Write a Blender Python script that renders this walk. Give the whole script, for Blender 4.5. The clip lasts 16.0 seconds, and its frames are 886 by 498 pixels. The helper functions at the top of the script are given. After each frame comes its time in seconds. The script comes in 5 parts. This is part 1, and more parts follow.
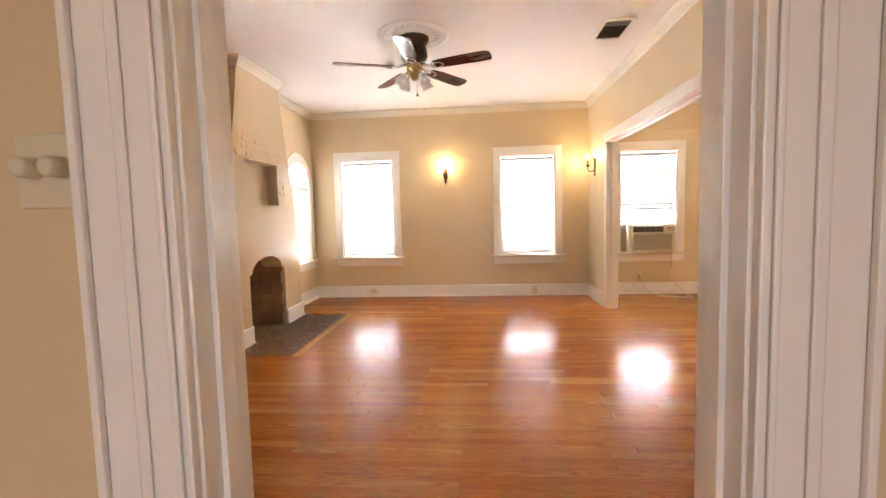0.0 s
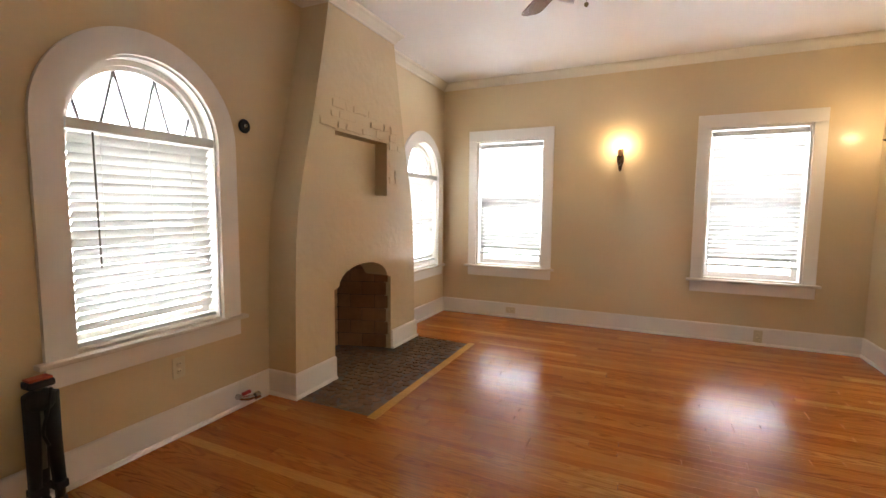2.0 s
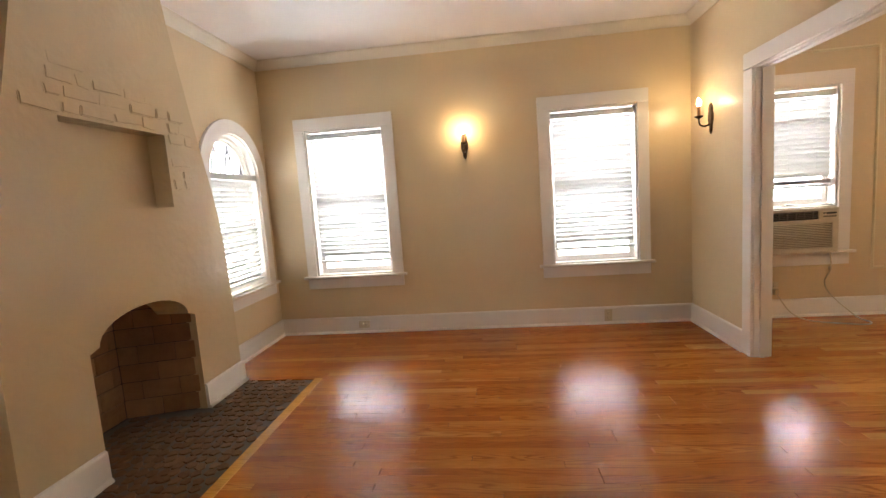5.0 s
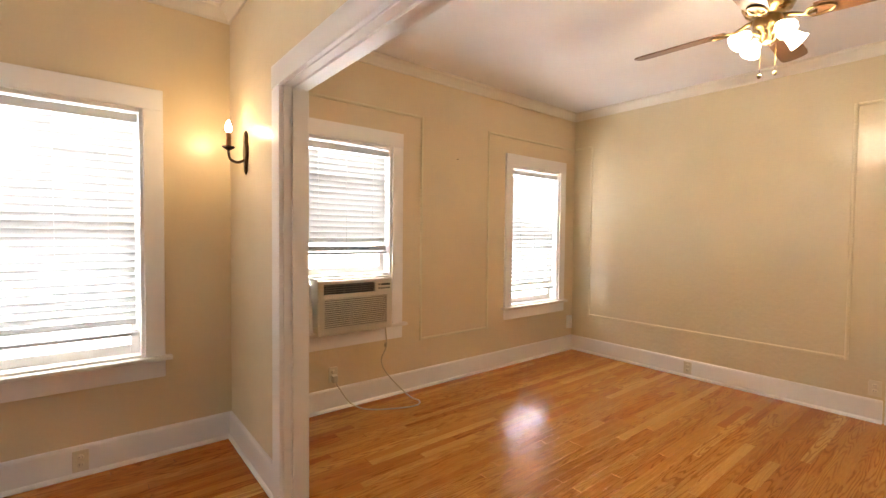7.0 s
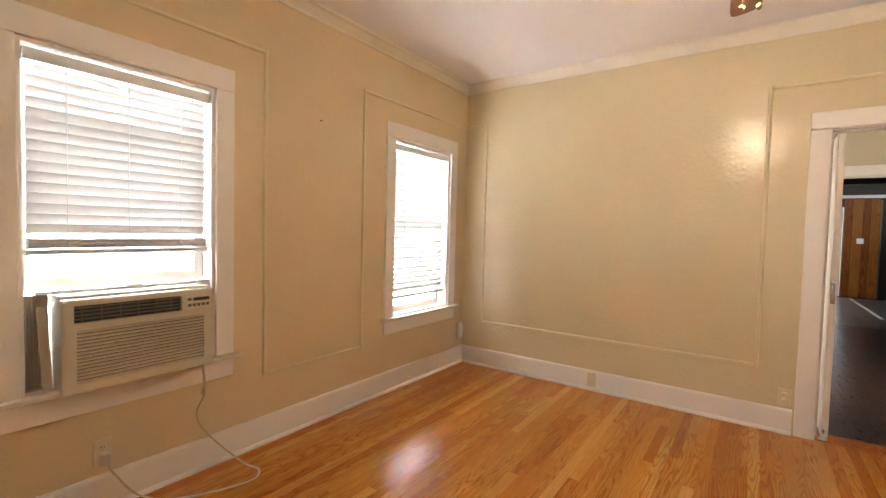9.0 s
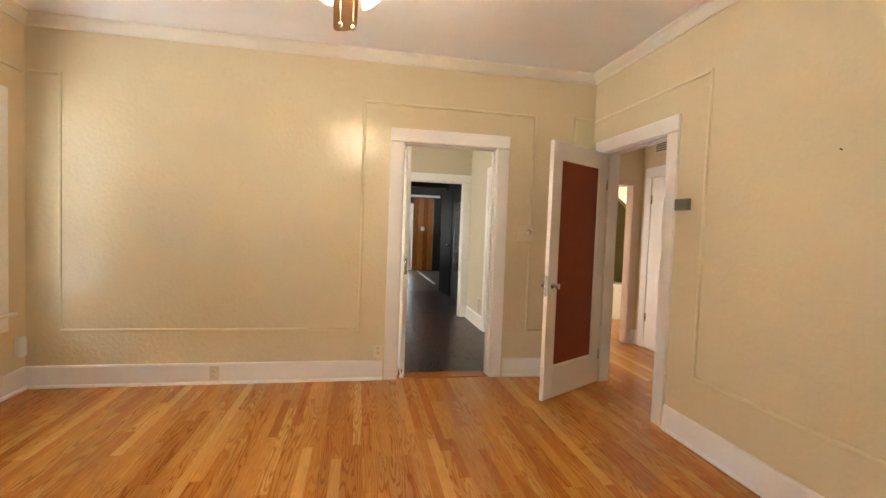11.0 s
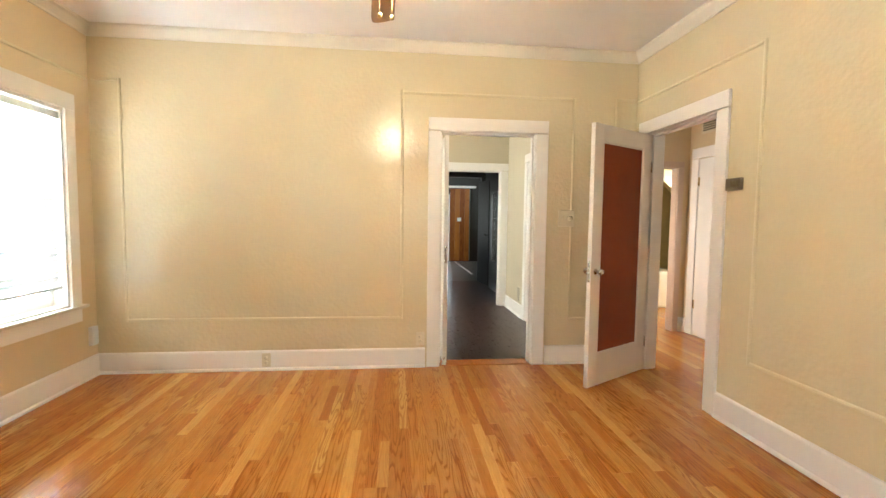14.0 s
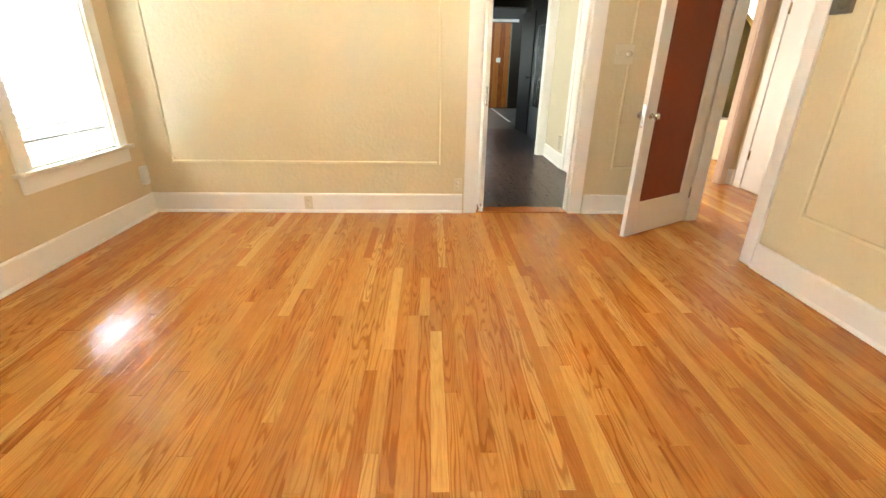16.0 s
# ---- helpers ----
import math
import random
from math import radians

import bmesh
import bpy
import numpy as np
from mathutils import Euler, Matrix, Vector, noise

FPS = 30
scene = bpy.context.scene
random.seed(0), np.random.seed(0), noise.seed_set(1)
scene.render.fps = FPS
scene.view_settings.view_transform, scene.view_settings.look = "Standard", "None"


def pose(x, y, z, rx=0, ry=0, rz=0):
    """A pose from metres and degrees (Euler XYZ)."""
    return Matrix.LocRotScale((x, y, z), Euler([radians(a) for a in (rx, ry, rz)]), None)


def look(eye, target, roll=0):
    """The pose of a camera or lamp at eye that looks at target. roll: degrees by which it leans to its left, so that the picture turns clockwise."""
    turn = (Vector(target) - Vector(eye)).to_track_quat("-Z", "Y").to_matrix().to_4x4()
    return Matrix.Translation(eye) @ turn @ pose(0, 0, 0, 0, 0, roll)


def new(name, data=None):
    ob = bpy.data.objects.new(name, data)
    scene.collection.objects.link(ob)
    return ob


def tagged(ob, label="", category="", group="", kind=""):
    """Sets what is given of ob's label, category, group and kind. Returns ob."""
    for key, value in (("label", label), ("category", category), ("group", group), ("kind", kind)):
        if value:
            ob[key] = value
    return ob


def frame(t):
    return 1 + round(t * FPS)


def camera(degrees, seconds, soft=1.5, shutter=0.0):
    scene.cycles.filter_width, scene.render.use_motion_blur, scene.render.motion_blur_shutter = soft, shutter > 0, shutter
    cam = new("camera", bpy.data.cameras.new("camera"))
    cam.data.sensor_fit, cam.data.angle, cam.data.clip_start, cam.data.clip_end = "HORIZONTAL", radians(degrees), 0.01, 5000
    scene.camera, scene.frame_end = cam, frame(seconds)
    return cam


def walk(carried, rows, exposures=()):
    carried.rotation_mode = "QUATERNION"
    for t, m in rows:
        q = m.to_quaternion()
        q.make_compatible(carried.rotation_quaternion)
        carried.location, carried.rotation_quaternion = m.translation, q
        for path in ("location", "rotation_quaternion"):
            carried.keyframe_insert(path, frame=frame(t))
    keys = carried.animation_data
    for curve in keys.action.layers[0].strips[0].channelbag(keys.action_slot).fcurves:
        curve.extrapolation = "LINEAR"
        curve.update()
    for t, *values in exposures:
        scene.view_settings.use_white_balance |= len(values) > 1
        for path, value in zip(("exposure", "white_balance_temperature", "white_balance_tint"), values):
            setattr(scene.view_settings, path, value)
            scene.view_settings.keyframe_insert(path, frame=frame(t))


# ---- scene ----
cam = camera(89.9, 16.0)
PATH = [
    (0, (0.034, 0.241, 1.228), (-0.131, 2.228, 1.074), -1.5),
    (0.5, (0.0, 0.695, 1.268), (-0.319, 2.667, 1.186), -0.4),
    (1, (-0.083, 1.096, 1.229), (-0.583, 3.027, 1.099), 0.2),
    (1.5, (-0.145, 1.458, 1.251), (-0.79, 3.344, 1.092), -1.4),
    (2, (-0.158, 1.824, 1.267), (-0.992, 3.633, 1.09), 0.5),
    (2.5, (-0.247, 2.077, 1.256), (-1.189, 3.814, 0.952), 0.5),
    (3, (-0.357, 2.235, 1.231), (-1.283, 3.958, 0.81), 0.0),
    (3.2, (-0.388, 2.266, 1.203), (-1.307, 3.985, 0.753), -0.1),
    (5.3, (-0.147, 2.644, 1.323), (-0.096, 4.635, 1.147), -2.7),
    (5.5, (-0.023, 2.782, 1.328), (0.247, 4.758, 1.18), -0.9),
    (6, (0.274, 3.069, 1.341), (1.021, 4.916, 1.166), -0.4),
    (6.5, (0.554, 3.41, 1.357), (1.673, 5.06, 1.204), -1.2),
    (7, (0.87, 3.728, 1.36), (2.127, 5.281, 1.292), 0.6),
    (7.5, (1.097, 4.005, 1.367), (2.439, 5.486, 1.294), 1.3),
    (8, (1.298, 4.203, 1.34), (2.79, 5.532, 1.257), -1.5),
    (8.5, (1.492, 4.362, 1.352), (3.02, 5.652, 1.295), 0.0),
    (9, (1.59, 4.44, 1.335), (3.224, 5.591, 1.251), 1.4),
    (9.5, (1.633, 4.467, 1.346), (3.473, 5.247, 1.265), 0.6),
    (10, (1.6, 4.46, 1.328), (3.565, 4.82, 1.224), 0.3),
    (10.2, (1.605, 4.438, 1.339), (3.591, 4.651, 1.227), 1.0),
    (12.3, (1.504, 4.383, 1.269), (3.216, 3.356, 1.147), 0.4),
    (12.5, (1.498, 4.34, 1.292), (3.188, 3.281, 1.149), 0.4),
    (13, (1.518, 4.334, 1.355), (3.313, 3.464, 1.207), 0.2),
    (13.5, (1.539, 4.387, 1.333), (3.485, 3.934, 1.234), 0.4),
    (14, (1.567, 4.444, 1.29), (3.551, 4.236, 1.161), 0.7),
    (14.5, (1.591, 4.475, 1.268), (3.504, 4.356, 0.697), 2.1),
    (15, (1.605, 4.472, 1.187), (3.33, 4.374, 0.179), 1.6),
    (15.5, (1.613, 4.482, 1.171), (3.269, 4.39, 0.053), 2.0),
    (16, (1.616, 4.488, 1.238), (3.458, 4.422, 0.463), 0.9),
]
EXPOSURE = [(0, 1.6, 6600, 17), (0.5, 1.5, 6500, 15), (1.5, 1.12, 6400, 14), (2.5, 0.7, 6400, 15), (3.2, 0.65, 6400, 15), (5.5, 0.86, 6450, 15), (7.5, 1.02, 6450, 16), (10, 0.93, 6450, 14), (12.5, 1.57, 5940, 4), (14, 1.57, 5940, 4), (14.5, 1.52, 5930, 2), (15, 1.72, 5850, 0), (15.5, 1.88, 5850, 0), (16, 1.95, 5850, 0)]
walk(cam, [(t, look(eye, target, roll)) for t, eye, target, roll in PATH], EXPOSURE)

# ---- world and light ----
world = bpy.data.worlds.new("sky")
scene.world = world
world.use_nodes = True
wn, wl = world.node_tree.nodes, world.node_tree.links
sky = wn.new("ShaderNodeTexSky")
sky.sky_type, sky.sun_disc = "NISHITA", False
sky.sun_elevation, sky.sun_rotation = radians(55), radians(150)
wl.new(sky.outputs["Color"], wn["Background"].inputs["Color"])
wn["Background"].inputs["Strength"].default_value = 0.12
sun = new("sun", bpy.data.lights.new("sun", "SUN"))
sun.data.energy, sun.data.angle, sun.data.color = 3.0, radians(0.5), (1.0, 0.95, 0.87)
sun.matrix_world = look((6, -6, 16), (1, 4, 0))
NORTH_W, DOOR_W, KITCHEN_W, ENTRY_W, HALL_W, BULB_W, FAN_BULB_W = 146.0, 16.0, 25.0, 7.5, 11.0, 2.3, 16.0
BACK_GLOW, YARD_GLOW = 14.0, 5.5


def window_light(name, m, w, h, watts, colour=(0.9, 0.965, 1.0)):
    lamp = bpy.data.lights.new(name, "AREA")
    lamp.shape, lamp.size, lamp.size_y, lamp.energy, lamp.color = "RECTANGLE", w, h, watts, colour
    ob = new(name, lamp)
    ob.matrix_world = m
    return ob


def bulb_light(name, place, watts, colour, radius=0.02):
    lamp = bpy.data.lights.new(name, "POINT")
    lamp.energy, lamp.color, lamp.shadow_soft_size = watts, colour, radius
    ob = new(name, lamp)
    ob.location = place
    return ob


# ---- materials ----
class Nodes:
    """A small builder for node materials."""

    def __init__(self, name):
        self.m = bpy.data.materials.new(name)
        self.m.use_nodes = True
        self.t = self.m.node_tree
        self.b = self.t.nodes["Principled BSDF"]
        self.out = self.t.nodes["Material Output"]
        self.co = self.t.nodes.new("ShaderNodeTexCoord").outputs["Object"]

    def n(self, kind, **values):
        node = self.t.nodes.new(kind)
        for key, value in values.items():
            node.inputs[key.replace("_", " ")].default_value = value
        return node

    def link(self, a, b):
        self.t.links.new(a, b)

    def noise(self, scale, detail=4.0, rough=0.55, vector=None, stretch=None, distort=0.0):
        vector = vector or self.co
        if stretch:
            mp = self.n("ShaderNodeMapping")
            mp.inputs["Scale"].default_value = stretch
            self.link(vector, mp.inputs["Vector"])
            vector = mp.outputs["Vector"]
        node = self.n("ShaderNodeTexNoise", Scale=scale, Detail=detail, Roughness=rough, Distortion=distort)
        self.link(vector, node.inputs["Vector"])
        return node.outputs["Fac"]

    def ramp(self, fac, stops):
        node = self.t.nodes.new("ShaderNodeValToRGB")
        e = node.color_ramp.elements
        while len(e) < len(stops):
            e.new(0.5)
        for k, (p, c) in enumerate(stops):
            e[k].position = p
            e[k].color = (*c, 1) if len(c) == 3 else c
        self.link(fac, node.inputs["Fac"])
        return node.outputs["Color"]

    def mix(self, fac, a, b, blend="MIX"):
        node = self.t.nodes.new("ShaderNodeMix")
        node.data_type, node.blend_type = "RGBA", blend
        for value, sock in ((fac, node.inputs[0]), (a, node.inputs[6]), (b, node.inputs[7])):
            if hasattr(value, "default_value"):
                self.link(value, sock)
            else:
                sock.default_value = value if isinstance(value, float) else (*value, 1)
        return node.outputs[2]

    def math(self, op, a, b=0.0):
        node = self.t.nodes.new("ShaderNodeMath")
        node.operation = op
        for value, sock in ((a, node.inputs[0]), (b, node.inputs[1])):
            if hasattr(value, "default_value"):
                self.link(value, sock)
            else:
                sock.default_value = value
        return node.outputs[0]

    def bump(self, height, strength, distance):
        node = self.n("ShaderNodeBump", Strength=strength, Distance=distance)
        self.link(height, node.inputs["Height"])
        before = self.b.inputs["Normal"].links
        if before:
            self.link(before[0].from_socket, node.inputs["Normal"])
        self.link(node.outputs["Normal"], self.b.inputs["Normal"])

    def set(self, **values):
        for key, value in values.items():
            sock = self.b.inputs[key.replace("_", " ")]
            if hasattr(value, "default_value"):
                self.link(value, sock)
            else:
                sock.default_value = (*value, 1) if isinstance(value, tuple) and len(value) == 3 else value
        return self


def painted(name, colour, rough=0.4, vary=0.06, grain=30.0, bump=0.15, depth=0.002, blotch=1.6, gloss_vary=0.1):
    """Paint with large soft patches, fine grain and an uneven sheen."""
    k = Nodes(name)
    dark = tuple(c * (1 - vary * 2) for c in colour)
    light = tuple(min(1, c * (1 + vary)) for c in colour)
    big, fine = k.noise(blotch, 3), k.noise(grain, 5)
    col = k.ramp(big, [(0.3, dark), (0.5, colour), (0.75, light)])
    col = k.mix(0.12, col, k.ramp(fine, [(0.3, dark), (0.7, light)]))
    k.set(Base_Color=col)
    r = k.n("ShaderNodeMapRange")
    r.inputs["To Min"].default_value, r.inputs["To Max"].default_value = rough - gloss_vary, rough + gloss_vary
    k.link(fine, r.inputs["Value"])
    k.link(r.outputs[0], k.b.inputs["Roughness"])
    k.bump(fine, bump, depth)
    return k.m


def plaster(name, colour, rough=0.36, strength=0.5, relief=22.0, depth=0.0035):
    """Trowelled plaster under satin paint."""
    k = Nodes(name)
    big = k.noise(0.9, 3)
    col = k.ramp(big, [(0.3, tuple(c * 0.93 for c in colour)), (0.7, tuple(c * 1.03 for c in colour))])
    fine = k.noise(60, 4)
    col = k.mix(0.05, col, k.ramp(fine, [(0.35, tuple(c * 0.8 for c in colour)), (0.65, tuple(c * 1.1 for c in colour))]))
    k.set(Base_Color=col)
    k.b.inputs["Specular IOR Level"].default_value = 0.5
    rr = k.n("ShaderNodeMapRange")
    rr.inputs["To Min"].default_value, rr.inputs["To Max"].default_value = rough - 0.05, rough + 0.06
    k.link(k.noise(7, 3), rr.inputs["Value"])
    k.link(rr.outputs[0], k.b.inputs["Roughness"])
    k.bump(k.noise(relief, 3, 0.45), strength * 0.75, depth)
    k.bump(k.noise(70, 3, 0.5), 0.07, 0.002)
    return k.m


def wood(name, stops, rough=0.25, rings=12.0, axis=0, coat=0.0, spec=0.34):
    """Boards: long grain with rings, a tone of its own for each board."""
    k = Nodes(name)
    info, geo = k.t.nodes.new("ShaderNodeObjectInfo"), k.t.nodes.new("ShaderNodeNewGeometry")
    r = k.math("FRACT", k.math("ADD", info.outputs["Random"], geo.outputs["Random Per Island"]))
    shift = k.n("ShaderNodeCombineXYZ")
    for a, f in enumerate((31.0, 17.0, 11.0)):
        k.link(k.math("MULTIPLY", r, f), shift.inputs[a])
    add = k.t.nodes.new("ShaderNodeVectorMath")
    k.link(k.co, add.inputs[0])
    k.link(shift.outputs[0], add.inputs[1])
    v = add.outputs[0]
    long = [1.0, 1.0, 1.0]
    long[axis] = 0.07
    fine = k.noise(150, 5, 0.6, v, tuple(long))
    long[axis] = 0.12
    soft = k.noise(14, 3, 0.5, v, tuple(long))
    across = [13.0, 13.0, 13.0]
    across[axis] = 1.1
    field = k.noise(1.0, 3.0, 0.32, v, tuple(across))
    ring = k.math("FRACT", k.math("MULTIPLY", field, rings))
    strong = k.ramp(k.math("FRACT", k.math("MULTIPLY", r, 7.31)), [(0.1, (0.15, 0.15, 0.15)), (0.45, (0.75, 0.75, 0.75)), (0.8, (1.0, 1.0, 1.0))])
    lines = k.mix(1.0, k.ramp(ring, [(0.0, (0.1, 0.1, 0.1)), (0.5, (0.0, 0.0, 0.0)), (0.8, (0.95, 0.95, 0.95)), (0.93, (0.8, 0.8, 0.8)), (1.0, (0.1, 0.1, 0.1))]), strong, "MULTIPLY")
    base = k.ramp(r, stops)
    dark = k.mix(1.0, base, (0.56, 0.42, 0.32), "MULTIPLY")
    col = k.mix(lines, base, dark)
    col = k.mix(k.ramp(fine, [(0.35, (0.34, 0.34, 0.34)), (0.6, (0, 0, 0))]), col, dark)
    col = k.mix(k.ramp(soft, [(0.35, (0.25, 0.25, 0.25)), (0.65, (0, 0, 0))]), col, dark)
    k.set(Base_Color=col)
    rr = k.n("ShaderNodeMapRange")
    rr.inputs["To Min"].default_value, rr.inputs["To Max"].default_value = rough - 0.05, rough + 0.08
    k.link(soft, rr.inputs["Value"])
    k.link(rr.outputs[0], k.b.inputs["Roughness"])
    k.b.inputs["Coat Weight"].default_value = coat
    k.b.inputs["Coat Roughness"].default_value = 0.14
    k.b.inputs["Specular IOR Level"].default_value = spec
    k.bump(fine, 0.03, 0.0006)
    k.bump(k.noise(3.0, 2, 0.5, v), 0.05, 0.003)
    return k.m


def metal(name, colour, rough=0.3, metallic=1.0):
    k = Nodes(name)
    n = k.noise(40, 4)
    k.set(Base_Color=k.ramp(n, [(0.3, tuple(c * 0.7 for c in colour)), (0.7, colour)]), Metallic=metallic)
    k.set(Roughness=k.math("ADD", k.math("MULTIPLY", k.noise(18, 3), 0.2), rough - 0.1))
    return k.m


def glow(name, colour, strength):
    k = Nodes(name)
    k.set(Base_Color=colour, Emission_Color=colour, Emission_Strength=strength, Roughness=0.3)
    return k.m


WALL = plaster("beige_plaster", (0.68, 0.54, 0.34), 0.3, 0.45)
WALL_D = plaster("dining_plaster", (0.675, 0.572, 0.375), 0.16, 1.0, 32.0, 0.0043)
CEIL = plaster("ceiling_plaster", (0.84, 0.80, 0.775), 0.55, 0.6)
TRIM = painted("white_trim", (0.83, 0.79, 0.745), 0.32, 0.015, 16, 0.04, 0.001, 1.6, 0.05)
CROWN = painted("crown_paint", (0.74, 0.68, 0.57), 0.45, 0.06, 14, 0.5, 0.004)
MOULD = painted("moulding_paint", (0.68, 0.585, 0.38), 0.36, 0.05, 30, 0.2)
STOOL = painted("worn_white", (0.72, 0.66, 0.58), 0.42, 0.1, 18, 0.3, 0.003)
BREAST = plaster("breast_plaster", (0.66, 0.53, 0.345), 0.22, 1.0, 16.0, 0.008)
OAK_TONES = [(0.0, (0.42, 0.15, 0.026)), (0.14, (0.48, 0.184, 0.032)), (0.5, (0.54, 0.23, 0.041)), (0.85, (0.585, 0.27, 0.053)), (1.0, (0.68, 0.36, 0.088))]
OAK = wood("oak_strip", OAK_TONES, 0.2, 15.0, 0, 0.0, 0.3)
# Same oak boards; the living room's dimmer, redder light is put into their colour.
OAK_DIM = wood("oak_strip_dim_red", [(p, (c[0] * 0.86, c[1] * 0.69, c[2] * 0.6)) for p, c in OAK_TONES], 0.2, 15.0, 0, 0.0, 0.3)
SUBFLOOR = painted("dark_joint", (0.08, 0.035, 0.015), 0.7)
DARKFLOOR = painted("dark_vinyl_plank", (0.042, 0.021, 0.015), 0.3, 0.14, 26, 0.04, 0.001, 5.0)
DARKFLOOR.node_tree.nodes["Principled BSDF"].inputs["Specular IOR Level"].default_value = 0.3
PINE = wood("knotty_pine", [(0.0, (0.27, 0.085, 0.018)), (0.5, (0.34, 0.115, 0.024)), (1.0, (0.42, 0.16, 0.036))], 0.35, 8.0, 2)
PANEL = painted("brown_panel", (0.24, 0.045, 0.009), 0.5, 0.07, 24, 0.06, 0.001, 2.2)
PANEL.node_tree.nodes["Principled BSDF"].inputs["Specular IOR Level"].default_value = 0.2
CHERRY = wood("cherry_blade", [(0.0, (0.085, 0.018, 0.012)), (1.0, (0.11, 0.024, 0.014))], 0.25, 6.0, 0)
BLADE = wood("walnut_blade", [(0.0, (0.17, 0.085, 0.04)), (1.0, (0.22, 0.11, 0.05))], 0.35, 6.0, 0)
BRASS = metal("aged_brass", (0.55, 0.38, 0.16), 0.28)
BRONZE = metal("dark_bronze", (0.11, 0.07, 0.045), 0.35)
CHROME = metal("chrome", (0.75, 0.73, 0.7), 0.18)
PLASTIC = painted("ivory_plastic", (0.66, 0.58, 0.42), 0.4, 0.04, 60, 0.05)
WHITEP = painted("white_plastic", (0.78, 0.77, 0.75), 0.35, 0.02, 60, 0.05)
ACBODY = painted("aged_beige_plastic", (0.6, 0.53, 0.41), 0.42, 0.05, 60, 0.06)
ACDARK = painted("dark_grille", (0.03, 0.028, 0.027), 0.45)
BLACK = painted("black_rubber", (0.007, 0.007, 0.008), 0.6, 0.1, 50)
GREYP = painted("grey_brown_plastic", (0.14, 0.12, 0.09), 0.45)
LEAD = painted("grey_lattice_paint", (0.2, 0.19, 0.2), 0.5)
ANTIQUE = metal("antique_brass", (0.3, 0.2, 0.085), 0.36)
CORD = painted("cord", (0.55, 0.47, 0.34), 0.5)
RED = painted("red_paint", (0.4, 0.02, 0.015), 0.4)
ORANGE = painted("orange_mark", (0.38, 0.06, 0.015), 0.5)
# Dark door paint; on back rooms' walls and ceilings it stands in for dimness.
DARK_DOOR_GLOOM = painted("dark_door_and_gloom", (0.02, 0.014, 0.01), 0.42)
KITWALL = plaster("kitchen_plaster", (0.58, 0.5, 0.35), 0.4, 0.2)
TILE = painted("yellow_tile", (0.6, 0.5, 0.25), 0.25)
# Tan colour carries the warm shade that falls on the bathroom door frame.
TRIM_IN_SHADE = painted("trim_in_warm_shade", (0.62, 0.47, 0.37), 0.4, 0.05)
TUBW = painted("tub_enamel", (0.78, 0.72, 0.55), 0.15)
SOOT = painted("soot", (0.05, 0.04, 0.035), 0.9, 0.2, 12, 0.4)


def brick_mat(name, a, b, c, rough=0.8):
    k = Nodes(name)
    info, geo = k.t.nodes.new("ShaderNodeObjectInfo"), k.t.nodes.new("ShaderNodeNewGeometry")
    r = k.math("FRACT", k.math("ADD", info.outputs["Random"], geo.outputs["Random Per Island"]))
    n = k.noise(22, 6, 0.65)
    col = k.mix(k.ramp(k.noise(5, 3), [(0.35, (0, 0, 0)), (0.7, (1, 1, 1))]), k.ramp(r, [(0, a), (0.5, b), (1, c)]), tuple(x * 0.55 for x in b))
    col = k.mix(0.35, col, k.ramp(n, [(0.3, a), (0.7, c)]))
    k.set(Base_Color=col, Roughness=rough)
    k.bump(n, 0.5, 0.004)
    return k.m


FIREBRICK = brick_mat("fire_brick", (0.28, 0.14, 0.065), (0.35, 0.19, 0.09), (0.43, 0.245, 0.118))
SLATE = brick_mat("hearth_stone", (0.1, 0.05, 0.028), (0.17, 0.092, 0.05), (0.27, 0.16, 0.095), 0.55)
SLATE.node_tree.nodes["Principled BSDF"].inputs["Specular IOR Level"].default_value = 0.08


def blind_mat():
    """White slats that let a little light through."""
    k = Nodes("blind_slat")
    k.set(Base_Color=k.ramp(k.noise(6, 3), [(0.3, (0.67, 0.668, 0.662)), (0.7, (0.71, 0.707, 0.7))]), Roughness=0.4)
    tr = k.n("ShaderNodeBsdfTranslucent", Color=(0.8, 0.78, 0.72, 1))
    mx = k.n("ShaderNodeMixShader", Fac=0.11)
    k.link(k.b.outputs[0], mx.inputs[1])
    k.link(tr.outputs[0], mx.inputs[2])
    k.link(mx.outputs[0], k.out.inputs["Surface"])
    return k.m


SLAT = blind_mat()


def glass_mat(name, rough=0.0, colour=(1, 1, 1)):
    k = Nodes(name)
    k.set(Base_Color=colour, Roughness=rough, IOR=1.45)
    k.b.inputs["Transmission Weight"].default_value = 1.0
    return k.m


GLASS = glass_mat("window_glass")
SHADE = glass_mat("ribbed_glass", 0.35, (0.97, 0.96, 0.94))
SHADE.node_tree.nodes["Principled BSDF"].inputs["Transmission Weight"].default_value = 0.6
LITSHADE = glow("lit_glass", (1.0, 0.83, 0.56), 9.0)
FLAME = glow("lit_bulb", (1.0, 0.78, 0.42), 40.0)


def backdrop_mat(name, strength):
    k = Nodes(name)
    leaf = k.ramp(k.noise(0.9, 5, 0.6), [(0.3, (0.72, 0.85, 0.66)), (0.5, (0.96, 1.0, 0.97)), (0.8, (1.0, 1.0, 1.0))])
    em = k.n("ShaderNodeEmission", Strength=strength)
    k.link(leaf, em.inputs["Color"])
    k.link(em.outputs[0], k.out.inputs["Surface"])
    return k.m


GARDEN = backdrop_mat("bright_garden", BACK_GLOW)
YARD = backdrop_mat("bright_yard", YARD_GLOW)


